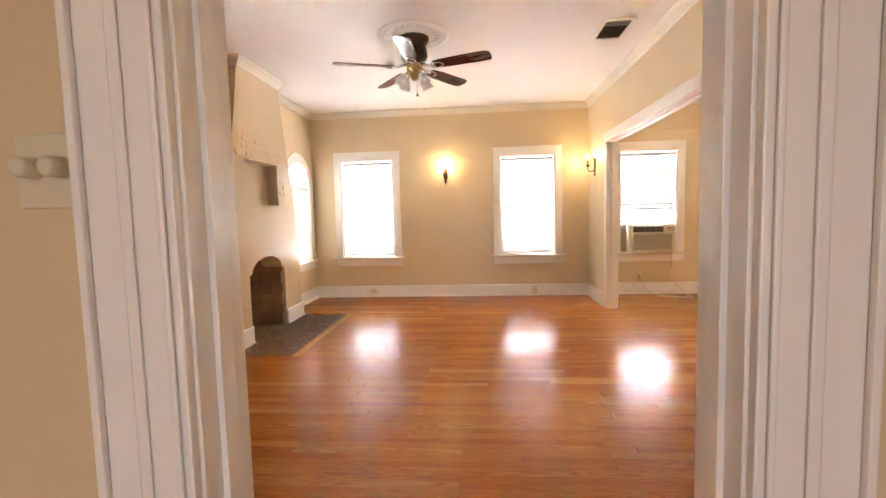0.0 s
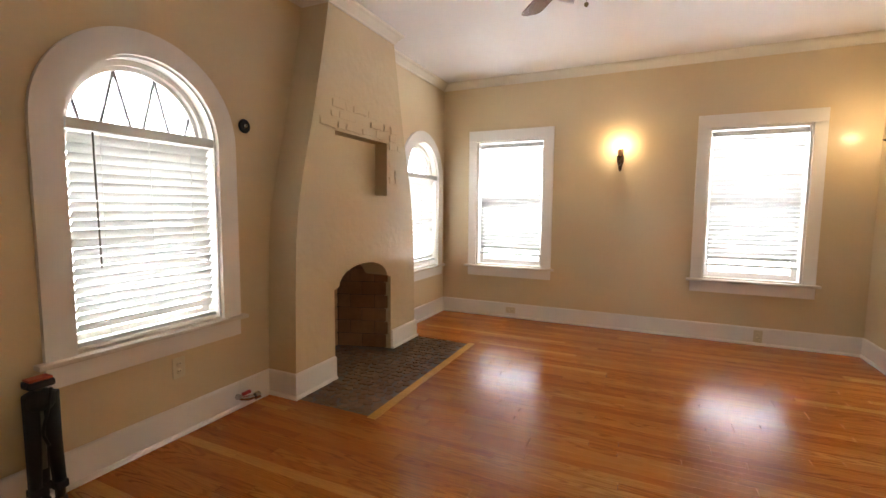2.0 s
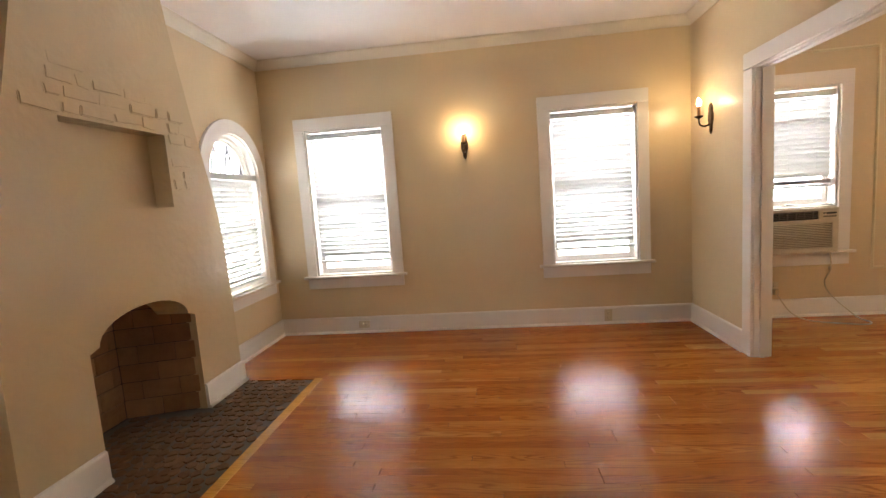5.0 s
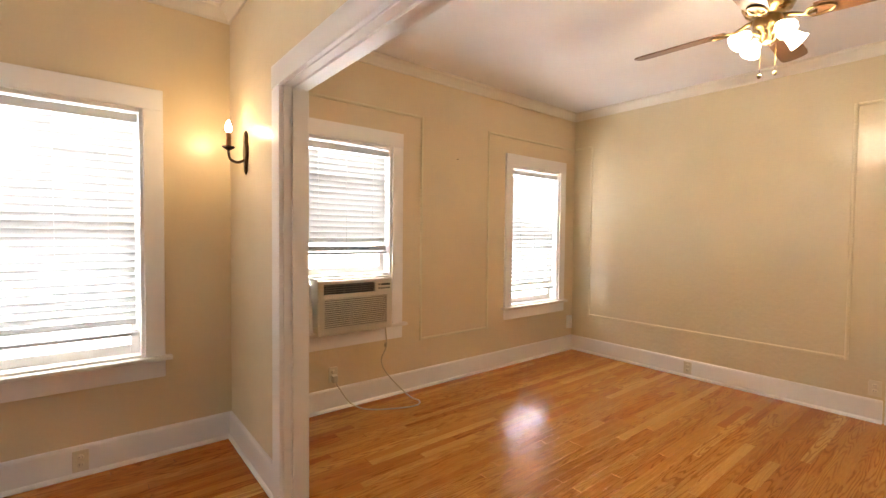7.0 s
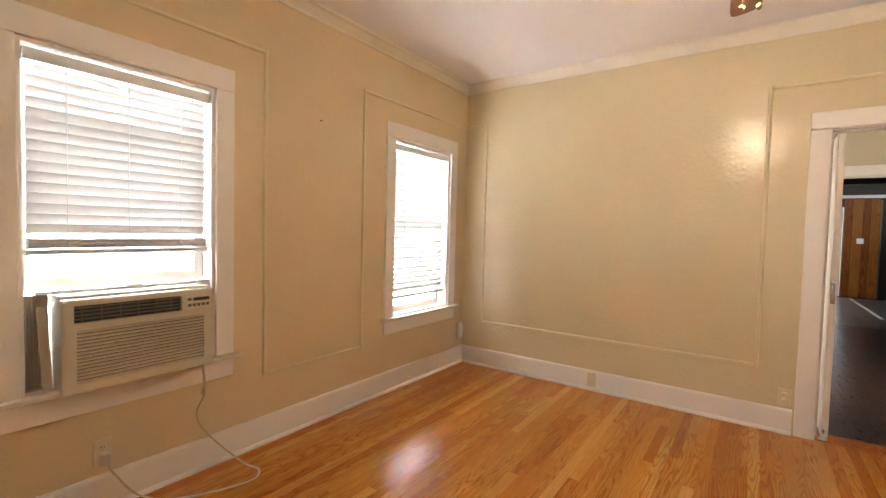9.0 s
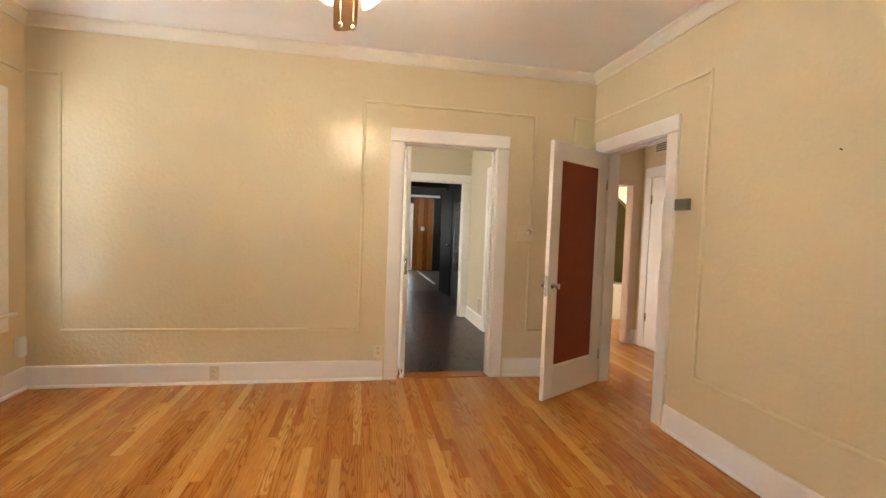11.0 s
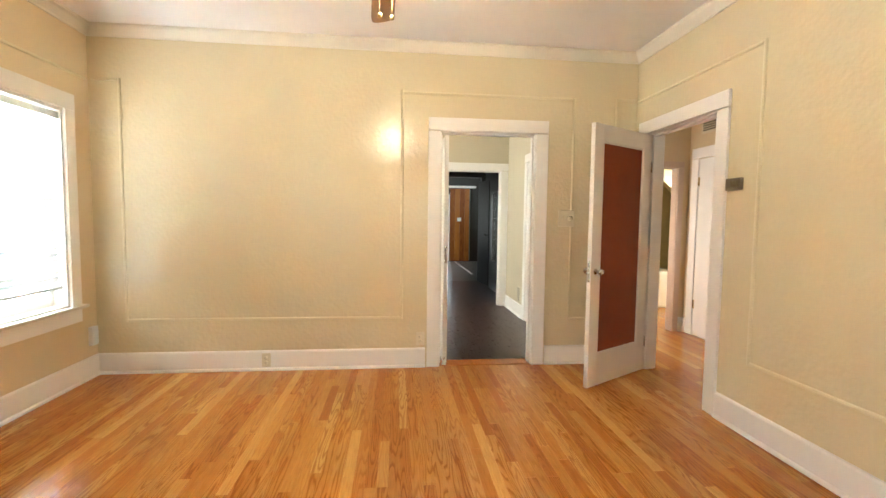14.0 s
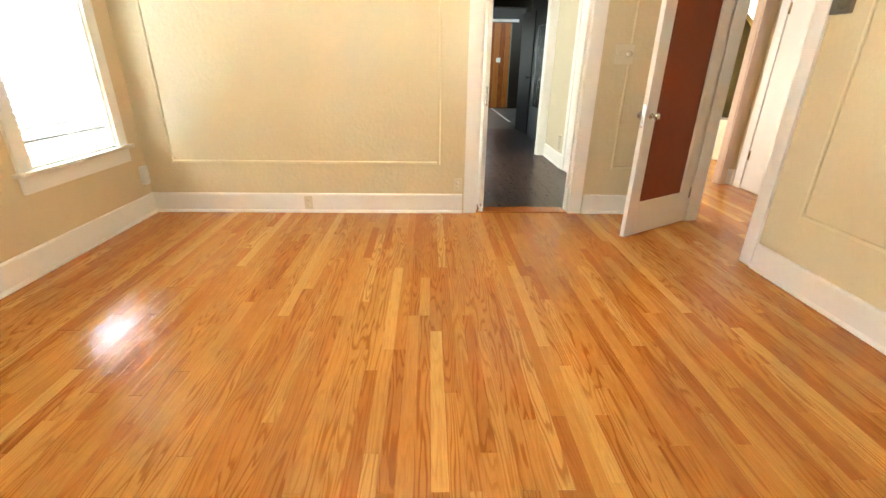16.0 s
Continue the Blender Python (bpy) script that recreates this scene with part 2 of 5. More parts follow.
# ---- builders ----
def box(bm, x0, x1, y0, y1, z0, z1, bevel=0.0):
    m = bmesh.ops.create_cube(bm, size=1.0, matrix=Matrix.LocRotScale(((x0 + x1) / 2, (y0 + y1) / 2, (z0 + z1) / 2), None, (abs(x1 - x0), abs(y1 - y0), abs(z1 - z0))))
    if bevel:
        edges = list({e for v in m["verts"] for e in v.link_edges})
        bmesh.ops.bevel(bm, geom=edges, offset=bevel, segments=2, affect="EDGES", profile=0.6)
    return bm


def boxed(x0, x1, y0, y1, z0, z1, bevel=0.0):
    return box(bmesh.new(), x0, x1, y0, y1, z0, z1, bevel)


def prism(bm, pts, a, b, axis="y"):
    """A flat outline, pushed from a to b along an axis. pts lie in the other two axes in order (xz, yz or xy)."""
    put = {"y": lambda p, d: (p[0], d, p[1]), "x": lambda p, d: (d, p[0], p[1]), "z": lambda p, d: (p[0], p[1], d)}[axis]
    v0, v1 = [bm.verts.new(put(p, a)) for p in pts], [bm.verts.new(put(p, b)) for p in pts]
    n = len(pts)
    faces = [bm.faces.new(v0), bm.faces.new(v1)]
    faces += [bm.faces.new((v0[i], v0[(i + 1) % n], v1[(i + 1) % n], v1[i])) for i in range(n)]
    bmesh.ops.recalc_face_normals(bm, faces=faces)
    return bm


def lathe(bm, profile, seg=24, m=None, close=False):
    """Turns (radius, z) pairs about z."""
    rings = []
    for r, z in profile:
        rings.append([bm.verts.new((r * math.cos(2 * math.pi * i / seg), r * math.sin(2 * math.pi * i / seg), z)) for i in range(seg)])
    faces = []
    for a, b in zip(rings, rings[1:]):
        faces += [bm.faces.new((a[i], a[(i + 1) % seg], b[(i + 1) % seg], b[i])) for i in range(seg)]
    faces += [bm.faces.new(rings[0]), bm.faces.new(rings[-1])] if not close else [bm.faces.new((rings[-1][i], rings[-1][(i + 1) % seg], rings[0][(i + 1) % seg], rings[0][i])) for i in range(seg)]
    bmesh.ops.recalc_face_normals(bm, faces=faces)
    for f in faces:
        f.smooth = True
    if m:
        bmesh.ops.transform(bm, matrix=m, verts=[v for ring in rings for v in ring])
    return bm


def tube(bm, pts, radius, seg=8):
    """A round bar along points; radius may be a list."""
    pts = [Vector(p) for p in pts]
    radii = radius if isinstance(radius, (list, tuple)) else [radius] * len(pts)
    rings = []
    for i, p in enumerate(pts):
        way = (pts[min(i + 1, len(pts) - 1)] - pts[max(i - 1, 0)]).normalized()
        side = way.cross(Vector((0, 0, 1)))
        side = side.normalized() if side.length > 0.05 else Vector((1, 0, 0))
        up = side.cross(way).normalized()
        rings.append([bm.verts.new(p + radii[i] * (side * math.cos(2 * math.pi * k / seg) + up * math.sin(2 * math.pi * k / seg))) for k in range(seg)])
    faces = [bm.faces.new(rings[0]), bm.faces.new(rings[-1])]
    for a, b in zip(rings, rings[1:]):
        faces += [bm.faces.new((a[k], a[(k + 1) % seg], b[(k + 1) % seg], b[k])) for k in range(seg)]
    bmesh.ops.recalc_face_normals(bm, faces=faces)
    for f in faces:
        f.smooth = True
    return bm


def curve_pts(ctrl, steps=8):
    """A smooth line through points."""
    c = [Vector(p) for p in ctrl]
    c = [2 * c[0] - c[1], *c, 2 * c[-1] - c[-2]]
    out = []
    for a, b, d, e in zip(c, c[1:], c[2:], c[3:]):
        for s in range(steps):
            t = s / steps
            out.append(0.5 * ((2 * b) + (d - a) * t + (2 * a - 5 * b + 4 * d - e) * t * t + (3 * b - a - 3 * d + e) * t ** 3))
    return [*out, c[-2]]


def mesh_of(name, bm, material):
    me = bpy.data.meshes.new(name)
    bm.to_mesh(me)
    bm.free()
    me.materials.append(material)
    return me


def part(name, bm, material, parent, label="", m=None):
    """One mesh object under a thing or under a part."""
    ob = new(name, mesh_of(name, bm, material))
    ob.parent = parent
    if m is not None:
        ob.matrix_basis = m
    if label:
        ob["label"] = label
    return ob


def thing(name, m, label, category, group="", kind=""):
    ob = new(name)
    ob.empty_display_size = 0.05
    ob.matrix_basis = m
    return tagged(ob, label, category, group, kind)


def solid(name, bm, material, label="", category="", kind="structure", group=""):
    return tagged(new(name, mesh_of(name, bm, material)), label, category, group, kind)


def carve(ob, cutters):
    """Cuts holes through a mesh for good."""
    for bm in cutters:
        tool = new("cutter", mesh_of("cutter", bm, ob.data.materials[0]))
        tool.parent, tool.matrix_basis = ob.parent, ob.matrix_basis.copy()
        mod = ob.modifiers.new("cut", "BOOLEAN")
        mod.operation, mod.object, mod.solver = "DIFFERENCE", tool, "EXACT"
        bpy.context.view_layer.update()
        cut = bpy.data.meshes.new_from_object(ob.evaluated_get(bpy.context.evaluated_depsgraph_get()))
        ob.modifiers.clear()
        old, ob.data = ob.data, cut
        bpy.data.meshes.remove(old)
        used = tool.data
        bpy.data.objects.remove(tool)
        bpy.data.meshes.remove(used)
    return ob


# which way a wall's own x runs; its y goes into the wall, away from the room
FACING = {"north": 0, "west": 90, "south": 180, "east": -90}


def on_wall(side, x, y, z=0.0):
    return pose(x, y, z, 0, 0, FACING[side])


# ---- the plan, in metres ----
XL, XM, XM2, XD, XD2 = -2.48, 1.62, 1.73, 5.41, 5.55
YS, YF, YB = 1.06, 6.87, 2.31
H = 2.78
FP_Y, FP_X = 4.845, -2.24
NORTH = [(-1.64, 0.4), (0.745, 0.4), (2.46, 0.4), (4.72, 0.4)]
SILL, HEAD = 0.61, 2.07
ARCHES, A_IN, A_OUT, A_SPRING, A_SILL = [3.285, 6.29], 0.38, 0.5, 1.63, 0.60


def arch_outline(half, bottom, spring, n=24):
    pts = [(-half, bottom), (half, bottom)]
    return pts + [(half * math.cos(math.pi * i / n), spring + half * math.sin(math.pi * i / n)) for i in range(n + 1)]


# ---- walls, floor, ceiling ----
wall_north = solid("wall_north", boxed(XL - 0.2, XD2, YF, YF + 0.2, -0.02, H + 0.1), WALL, "beige textured plaster wall with sash windows", "wall")
carve(wall_north, [boxed(c - w, c + w, YF - 0.1, YF + 0.3, SILL, HEAD) for c, w in NORTH])
wall_west = solid("wall_west", boxed(XL - 0.2, XL, YS - 0.14, YF, -0.02, H + 0.1), WALL, "beige textured plaster wall with arched windows", "wall")
carve(wall_west, [prism(bmesh.new(), [(c + a, b) for a, b in arch_outline(A_IN, A_SILL, A_SPRING)], XL - 0.4, XL + 0.1, "x") for c in ARCHES]
      + [boxed(XL - 0.4, XL + 0.1, 4.425, 5.225, -0.05, 0.86)])
wall_south = solid("wall_south", boxed(XL, XM, YS - 0.14, YS, -0.02, H + 0.1), WALL, "beige plaster wall round the entry doorway", "wall")
carve(wall_south, [boxed(-0.455, 0.445, YS - 0.3, YS + 0.2, -0.1, 2.07)])
wall_middle = solid("wall_middle", boxed(XM, XM2, YB - 0.14, YF, -0.02, H + 0.1), WALL, "beige plaster wall with a wide cased opening", "wall")
carve(wall_middle, [boxed(XM - 0.2, XM2 + 0.2, 3.13, 5.9, -0.1, 2.085)])
solid("wall_middle_south", boxed(XM, XM2, YS - 0.14, YB - 0.14, -0.02, H + 0.1), WALL, "plain beige plaster wall", "wall")
wall_back = solid("wall_back", boxed(XM2, XD, YB - 0.14, YB, -0.02, H + 0.1), WALL_D, "glossy beige plaster wall with a hall doorway", "wall")
carve(wall_back, [boxed(4.355, 5.235, YB - 0.3, YB + 0.2, -0.1, 2.065)])
wall_east = solid("wall_east", boxed(XD, XD2, YB - 0.14, YF, -0.02, H + 0.1), WALL_D, "glossy beige plaster wall with a kitchen doorway", "wall")
carve(wall_east, [boxed(XD - 0.2, XD2 + 0.2, 3.215, 4.085, -0.1, 2.075)])
solid("ceiling", boxed(XL - 0.2, XD2, YS - 0.14, YF + 0.2, H, H + 0.12), CEIL, "white textured plaster ceiling", "ceiling")
solid("subfloor", boxed(XL, XD2, YS - 0.2, YF, -0.05, -0.012), SUBFLOOR, "dark joints under the floor strips", "floor")


# ---- trim ----
def run(name, pts, profile, material, label, category, closed=False):
    """Trim swept along plan points; profile gives (out from the wall, z), the room lies to the left of the way."""
    bm = bmesh.new()
    n = len(pts)
    rows = []
    for i in range(n):
        p = Vector(pts[i])
        ways = []
        if i > 0 or closed:
            ways.append((p - Vector(pts[i - 1])).normalized())
        if i < n - 1 or closed:
            ways.append((Vector(pts[(i + 1) % n]) - p).normalized())
        sides = [Vector((-w.y, w.x)) for w in ways]
        s = sides[0] if len(sides) == 1 else (sides[0] + sides[1]) / (1 + sides[0].dot(sides[1]))
        rows.append([bm.verts.new((p.x + s.x * o, p.y + s.y * o, z)) for o, z in profile])
    m = len(profile)
    pairs = list(zip(rows, rows[1:])) + ([(rows[-1], rows[0])] if closed else [])
    for a, b in pairs:
        for k in range(m):
            bm.faces.new((a[k], b[k], b[(k + 1) % m], a[(k + 1) % m]))
    if not closed:
        bm.faces.new(rows[0])
        bm.faces.new(rows[-1])
    bmesh.ops.recalc_face_normals(bm, faces=bm.faces[:])
    return solid(name, bm, material, label, category)


BASE = [(0.0, 0.0), (0.03, 0.0), (0.03, 0.01), (0.024, 0.02), (0.018, 0.024), (0.018, 0.155), (0.014, 0.166), (0.006, 0.17), (0.0, 0.17)]
CROWN_P = [(0.0, H - 0.085), (0.012, H - 0.085), (0.018, H - 0.07), (0.05, H - 0.03), (0.068, H - 0.018), (0.07, H - 0.002), (0.0, H - 0.002)]
FP0, FP1 = FP_Y - 0.825, FP_Y + 0.825
BASE_L = "white painted baseboard with a shoe strip"
for pts in ([(XM, 5.985), (XM, YF), (XL, YF), (XL, FP1), (FP_X, FP1), (FP_X, 5.225)], [(FP_X, 4.425), (FP_X, FP0), (XL, FP0), (XL, YS), (-0.545, YS)],
            [(0.535, YS), (XM, YS), (XM, 3.035)], [(XD, 4.19), (XD, YF), (XM2, YF), (XM2, 5.985)], [(XM2, 3.035), (XM2, YB), (4.255, YB)],
            [(5.335, YB), (XD, YB), (XD, 3.11)]):
    run("baseboard", pts, BASE, TRIM, BASE_L, "baseboard")
TOP0, TOP1 = FP_Y - 0.43, FP_Y + 0.43
run("crown_moulding", [(XM, YF), (XL, YF), (XL, TOP1), (FP_X, TOP1), (FP_X, TOP0), (XL, TOP0), (XL, YS), (XM, YS)], CROWN_P, CROWN, "cream painted crown moulding, chipped", "moulding", True)
run("crown_moulding", [(XD, YB), (XD, YF), (XM2, YF), (XM2, YB)], CROWN_P, CROWN, "cream painted crown moulding", "moulding", True)


def moulding_path(m, pts, label):
    """Thin half-round strips on a wall, from corner to corner."""
    root = thing("panel_moulding", m, label, "moulding", "", "structure")
    for a, b in zip(pts, pts[1:]):
        bm = bmesh.new()
        if abs(a[0] - b[0]) < 1e-6:
            lo, hi = sorted((a[1], b[1]))
            prism(bm, [(a[0] - 0.013, 0.001), (a[0] - 0.009, -0.009), (a[0], -0.012), (a[0] + 0.009, -0.009), (a[0] + 0.013, 0.001)], lo - 0.012, hi + 0.012, "z")
        else:
            lo, hi = sorted((a[0], b[0]))
            prism(bm, [(0.001, a[1] - 0.013), (-0.009, a[1] - 0.009), (-0.0118, a[1]), (-0.009, a[1] + 0.009), (0.001, a[1] + 0.013)], lo + 0.0125, hi - 0.0125, "x")
        part("strip", bm, MOULD, root)
    return root


moulding_path(on_wall("north", 0, YF), [(XM2 + 0.02, 2.365), (3.165, 2.365), (3.165, 0.432), (3.98, 0.432), (3.98, 2.36), (XD - 0.01, 2.36)], "thin beige panel moulding stepped round the dining windows")
moulding_path(on_wall("east", XD, 0), [(-YF + 0.01, 2.37), (-6.64, 2.37), (-6.64, 0.44), (-4.40, 0.44), (-4.40, 2.365), (-2.89, 2.365), (-2.89, 0.415), (-2.5, 0.415), (-2.5, 2.375), (-YB - 0.01, 2.375)], "thin beige panel moulding stepped round the kitchen doorway")
moulding_path(on_wall("south", 0, YB), [(-XD + 0.01, 2.355), (-4.01, 2.355), (-4.01, 0.44), (-1.95, 0.44), (-1.95, 2.355)], "thin beige panel moulding beside the hall doorway")


def cased_opening(name, m, half, head, depth, label, width=0.115, both=True, stops=True, paint=TRIM):
    """Jambs, head, stops and flat casings of a doorway; the wall is depth thick."""
    root = thing(name, m, label, "door frame", "", "structure")
    j = 0.022
    for s in (-1, 1):
        part("jamb", boxed(s * half, s * (half + j), 0.0, depth, 0, head + j, 0.002), paint, root)
        for y0, y1 in ((-0.02, 0.0),) + (((depth, depth + 0.02),) if both else ()):
            part("side_casing", boxed(s * (half + 0.006), s * (half + width), y0, y1, 0, head + 0.0, 0.004), paint, root)
        if stops:
            part("door_stop", boxed(s * (half - 0.012), s * half, depth * 0.36, depth * 0.66, 0, head, 0.002), paint, root)
    part("head_jamb", boxed(-half, half, 0.0, depth, head, head + j, 0.002), paint, root)
    for y0, y1 in ((-0.022, 0.0),) + (((depth, depth + 0.022),) if both else ()):
        part("head_casing", boxed(-half - width, half + width, y0, y1, head + 0.006, head + width, 0.004), paint, root)
    if stops:
        part("door_stop", boxed(-half, half, depth * 0.36, depth * 0.66, head - 0.012, head, 0.002), paint, root)
    return root


cased_opening("cased_opening_1", on_wall("east", XM, (3.13 + 5.9) / 2), 1.363, 2.06, XM2 - XM, "wide white cased opening between two rooms")
cased_opening("door_frame_1", on_wall("east", XD, 3.65), 0.412, 2.05, XD2 - XD, "white door frame of the kitchen doorway")
cased_opening("door_frame_2", on_wall("south", 4.795, YB), 0.418, 2.04, 0.14, "white door frame of the hall doorway")
entry = cased_opening("door_frame_3", on_wall("south", -0.005, YS), 0.428, 2.045, 0.14, "white door frame of the entry doorway", 0.165)
for side in (-1, 1):
    for a, b, out in ((0.15, 0.165, 0.034), (0.075, 0.095, 0.026), (0.02, 0.032, 0.028)):
        part("casing_bead", boxed(side * (0.428 + a), side * (0.428 + b), 0.161, 0.14 + out, 0, 2.04, 0.004), TRIM, entry)


# ---- windows ----
def pane(root, bm):
    ob = part("pane", bm, GLASS, root)
    ob.visible_shadow = False
    return ob


def sash(parent, name, x0, x1, z0, z1, y, t=0.035, w=0.045):
    s = part(name, boxed(x0, x0 + w, y, y + t, z0, z1, 0.003), TRIM, parent)
    part("stile", boxed(x1 - w, x1, y, y + t, z0, z1, 0.003), TRIM, s)
    part("rail", boxed(x0 + w, x1 - w, y, y + t, z0, z0 + w * 1.2, 0.003), TRIM, s)
    part("rail", boxed(x0 + w, x1 - w, y, y + t, z1 - w, z1, 0.003), TRIM, s)
    pane(s, boxed(x0 + w, x1 - w, y + t * 0.4, y + t * 0.4 + 0.004, z0 + w * 1.2, z1 - w))


def sash_window(number, c, half, raised=0.0):
    root = thing("window_%d" % number, on_wall("north", c, YF), "white double-hung sash window in a flat casing", "window", "sash windows", "structure")
    w = 0.1
    for s in (-1, 1):
        part("side_casing", boxed(s * half, s * (half + w), -0.022, 0, SILL, HEAD, 0.003), TRIM, root)
        part("jamb", boxed(s * half, s * (half - 0.018), 0.0, 0.2, SILL, HEAD), TRIM, root)
    part("head_casing", boxed(-half - w, half + w, -0.024, 0, HEAD, HEAD + 0.12, 0.003), TRIM, root)
    part("head_jamb", boxed(-half + 0.018, half - 0.018, 0.0, 0.2, HEAD - 0.018, HEAD), TRIM, root)
    part("window_sill", boxed(-half - w - 0.035, half + w + 0.035, -0.055, 0.0, SILL - 0.025, SILL, 0.006), STOOL, root, "worn white window stool")
    part("inner_sill", boxed(-half + 0.018, half - 0.018, 0.0, 0.2, SILL, SILL + 0.012), STOOL, root)
    part("apron", boxed(-half - w, half + w, -0.02, 0, SILL - 0.13, SILL - 0.025, 0.003), TRIM, root)
    i = half - 0.018
    mid = (SILL + HEAD) / 2
    sash(root, "upper_sash", -i, i, mid - 0.02, HEAD - 0.018, 0.135)
    sash(root, "lower_sash", -i, i, SILL + 0.012 + raised, mid + 0.02 + raised, 0.095)
    return root


for k, (c, half) in enumerate(NORTH):
    sash_window(k + 1, c, half, 0.41 if k == 2 else 0.0)
    window_light("window_daylight", look((c, YF + 0.36, 1.7), (c, 0, 1.7)), half * 2 + 0.3, 1.66, NORTH_W)


def arched_window(number, yc):
    root = thing("window_%d" % number, on_wall("west", XL, yc), "white arched window with a diamond lattice in its head", "window", "arched windows", "structure")
    n = 28
    bm = bmesh.new()
    arc = lambda r: [(r * math.cos(math.pi * i / n), A_SPRING + r * math.sin(math.pi * i / n)) for i in range(n + 1)]
    prism(bm, [(A_OUT, A_SILL)] + arc(A_OUT) + [(-A_OUT, A_SILL), (-A_IN, A_SILL)] + arc(A_IN)[::-1] + [(A_IN, A_SILL)], -0.024, 0.0)
    part("casing", bm, TRIM, root)
    bm = bmesh.new()
    prism(bm, [(A_IN, A_SILL)] + arc(A_IN) + [(-A_IN, A_SILL), (-A_IN + 0.012, A_SILL)] + arc(A_IN - 0.012)[::-1] + [(A_IN - 0.012, A_SILL)], 0.0, 0.2)
    part("jamb", bm, TRIM, root)
    for r0, y0, y1 in ((A_IN - 0.012, 0.06, 0.085), (A_IN - 0.035, 0.085, 0.12)):
        bm = bmesh.new()
        prism(bm, [(r0, A_SPRING)] + arc(r0)[1:-1] + [(-r0, A_SPRING), (-r0 + 0.028, A_SPRING)] + arc(r0 - 0.028)[::-1][1:-1] + [(r0 - 0.028, A_SPRING)], y0, y1)
        part("arch_rail", bm, TRIM, root)
    r = A_IN - 0.05
    for x in (-0.29, -0.1, 0.1, 0.29):
        top = A_SPRING + math.sqrt(r * r - x * x)
        foot = 0.085 * (top - A_SPRING) / r
        for s in (-1, 1):
            bm = bmesh.new()
            prism(bm, [(x + s * foot - 0.006, A_SPRING), (x + s * foot + 0.006, A_SPRING), (x + 0.006, top), (x - 0.006, top)], 0.097 + 0.003 * s, 0.112 + 0.003 * s)
            part("muntin", bm, LEAD, root, "dark grey lattice bar")
    i = A_IN - 0.012
    part("transom_rail", boxed(-i, i, 0.085, 0.125, A_SPRING - 0.05, A_SPRING, 0.003), TRIM, root)
    mid = (A_SILL + A_SPRING) / 2
    sash(root, "upper_sash", -i, i, mid - 0.02, A_SPRING - 0.05, 0.135)
    sash(root, "lower_sash", -i, i, A_SILL + 0.012, mid + 0.02, 0.095)
    bm = bmesh.new()
    prism(bm, [(r, A_SPRING)] + arc(r)[1:-1] + [(-r, A_SPRING)], 0.115, 0.119)
    pane(root, bm)
    out = min(A_OUT + 0.035, YF - yc - 0.004)
    part("window_sill", boxed(-A_OUT - 0.035, out, -0.055, 0, A_SILL - 0.024, A_SILL, 0.006), STOOL, root, "worn white window stool")
    part("inner_sill", boxed(-i, i, 0.0, 0.2, A_SILL, A_SILL + 0.012), STOOL, root)
    part("apron", boxed(-A_OUT, min(A_OUT, out), -0.02, 0, A_SILL - 0.125, A_SILL - 0.024, 0.003), TRIM, root)


for k, yc in enumerate(ARCHES):
    arched_window(k + 5, yc)
backdrop = solid("backdrop", boxed(-5.6, -5.5, -6, 16, -3, 9), GARDEN, "bright overexposed garden outside the arched windows", "backdrop")
solid("backdrop_north", boxed(-5.4, 18.0, 11.5, 11.6, -3, 9), YARD, "bright overexposed yard outside the sash windows", "backdrop")


# ---- blinds ----
def slat_mesh(w):
    bm = bmesh.new()
    pts = [(-0.025, -0.002), (-0.012, 0.0012), (0.0, 0.0022), (0.012, 0.0012), (0.025, -0.002)]
    prism(bm, [(y, z + 0.0015) for y, z in pts] + [(y, z - 0.0015) for y, z in pts[::-1]], -w, w, "x")
    return mesh_of("slat", bm, SLAT)


def blind(m, half, top, bottom, label, tilt=-32, valance=0.05, stack=0, sag=0.0, wand=False):
    root = thing("window_blind", m, label, "blind", "window blinds")
    part("headrail", boxed(-half, half, -0.016, 0.05, top - valance, top, 0.003), SLAT, root)
    me = slat_mesh(half - 0.014)
    rng = random.Random(int(bottom * 1000 + half * 100))
    z = top - valance - 0.03
    last = bottom + 0.03 + stack * 0.006
    count = 0
    while z > last + 0.015:
        s = new("slat", me)
        s.parent = root
        s.matrix_basis = pose(rng.uniform(-0.002, 0.002), 0.024, z, tilt + rng.uniform(-1.2, 1.2), rng.uniform(-0.12, 0.12) + sag, 0)
        z -= 0.0435
        count += 1
    for q in range(stack):
        s = new("slat", me)
        s.parent = root
        s.matrix_basis = pose(0, 0.024, bottom + 0.03 + q * 0.006, rng.uniform(-2, 2), sag, 0)
    part("bottom_rail", boxed(-half + 0.004, half - 0.004, 0.0, 0.05, bottom, bottom + 0.022, 0.004), SLAT, root, "", pose(0, 0, 0, 0, sag, 0))
    for x in (-half * 0.62, 0.0, half * 0.62):
        part("ladder_cord", tube(bmesh.new(), [(x, -0.004, top - valance), (x, -0.004, bottom + 0.02)], 0.0012, 5), SLAT, root)
    if wand:
        part("tilt_wand", tube(bmesh.new(), [(-half * 0.72, -0.016, top - valance - 0.005), (-half * 0.72 + 0.004, -0.02, top - 0.68)], 0.0045, 6), GREYP, root, "thin grey tilt wand")
    return root


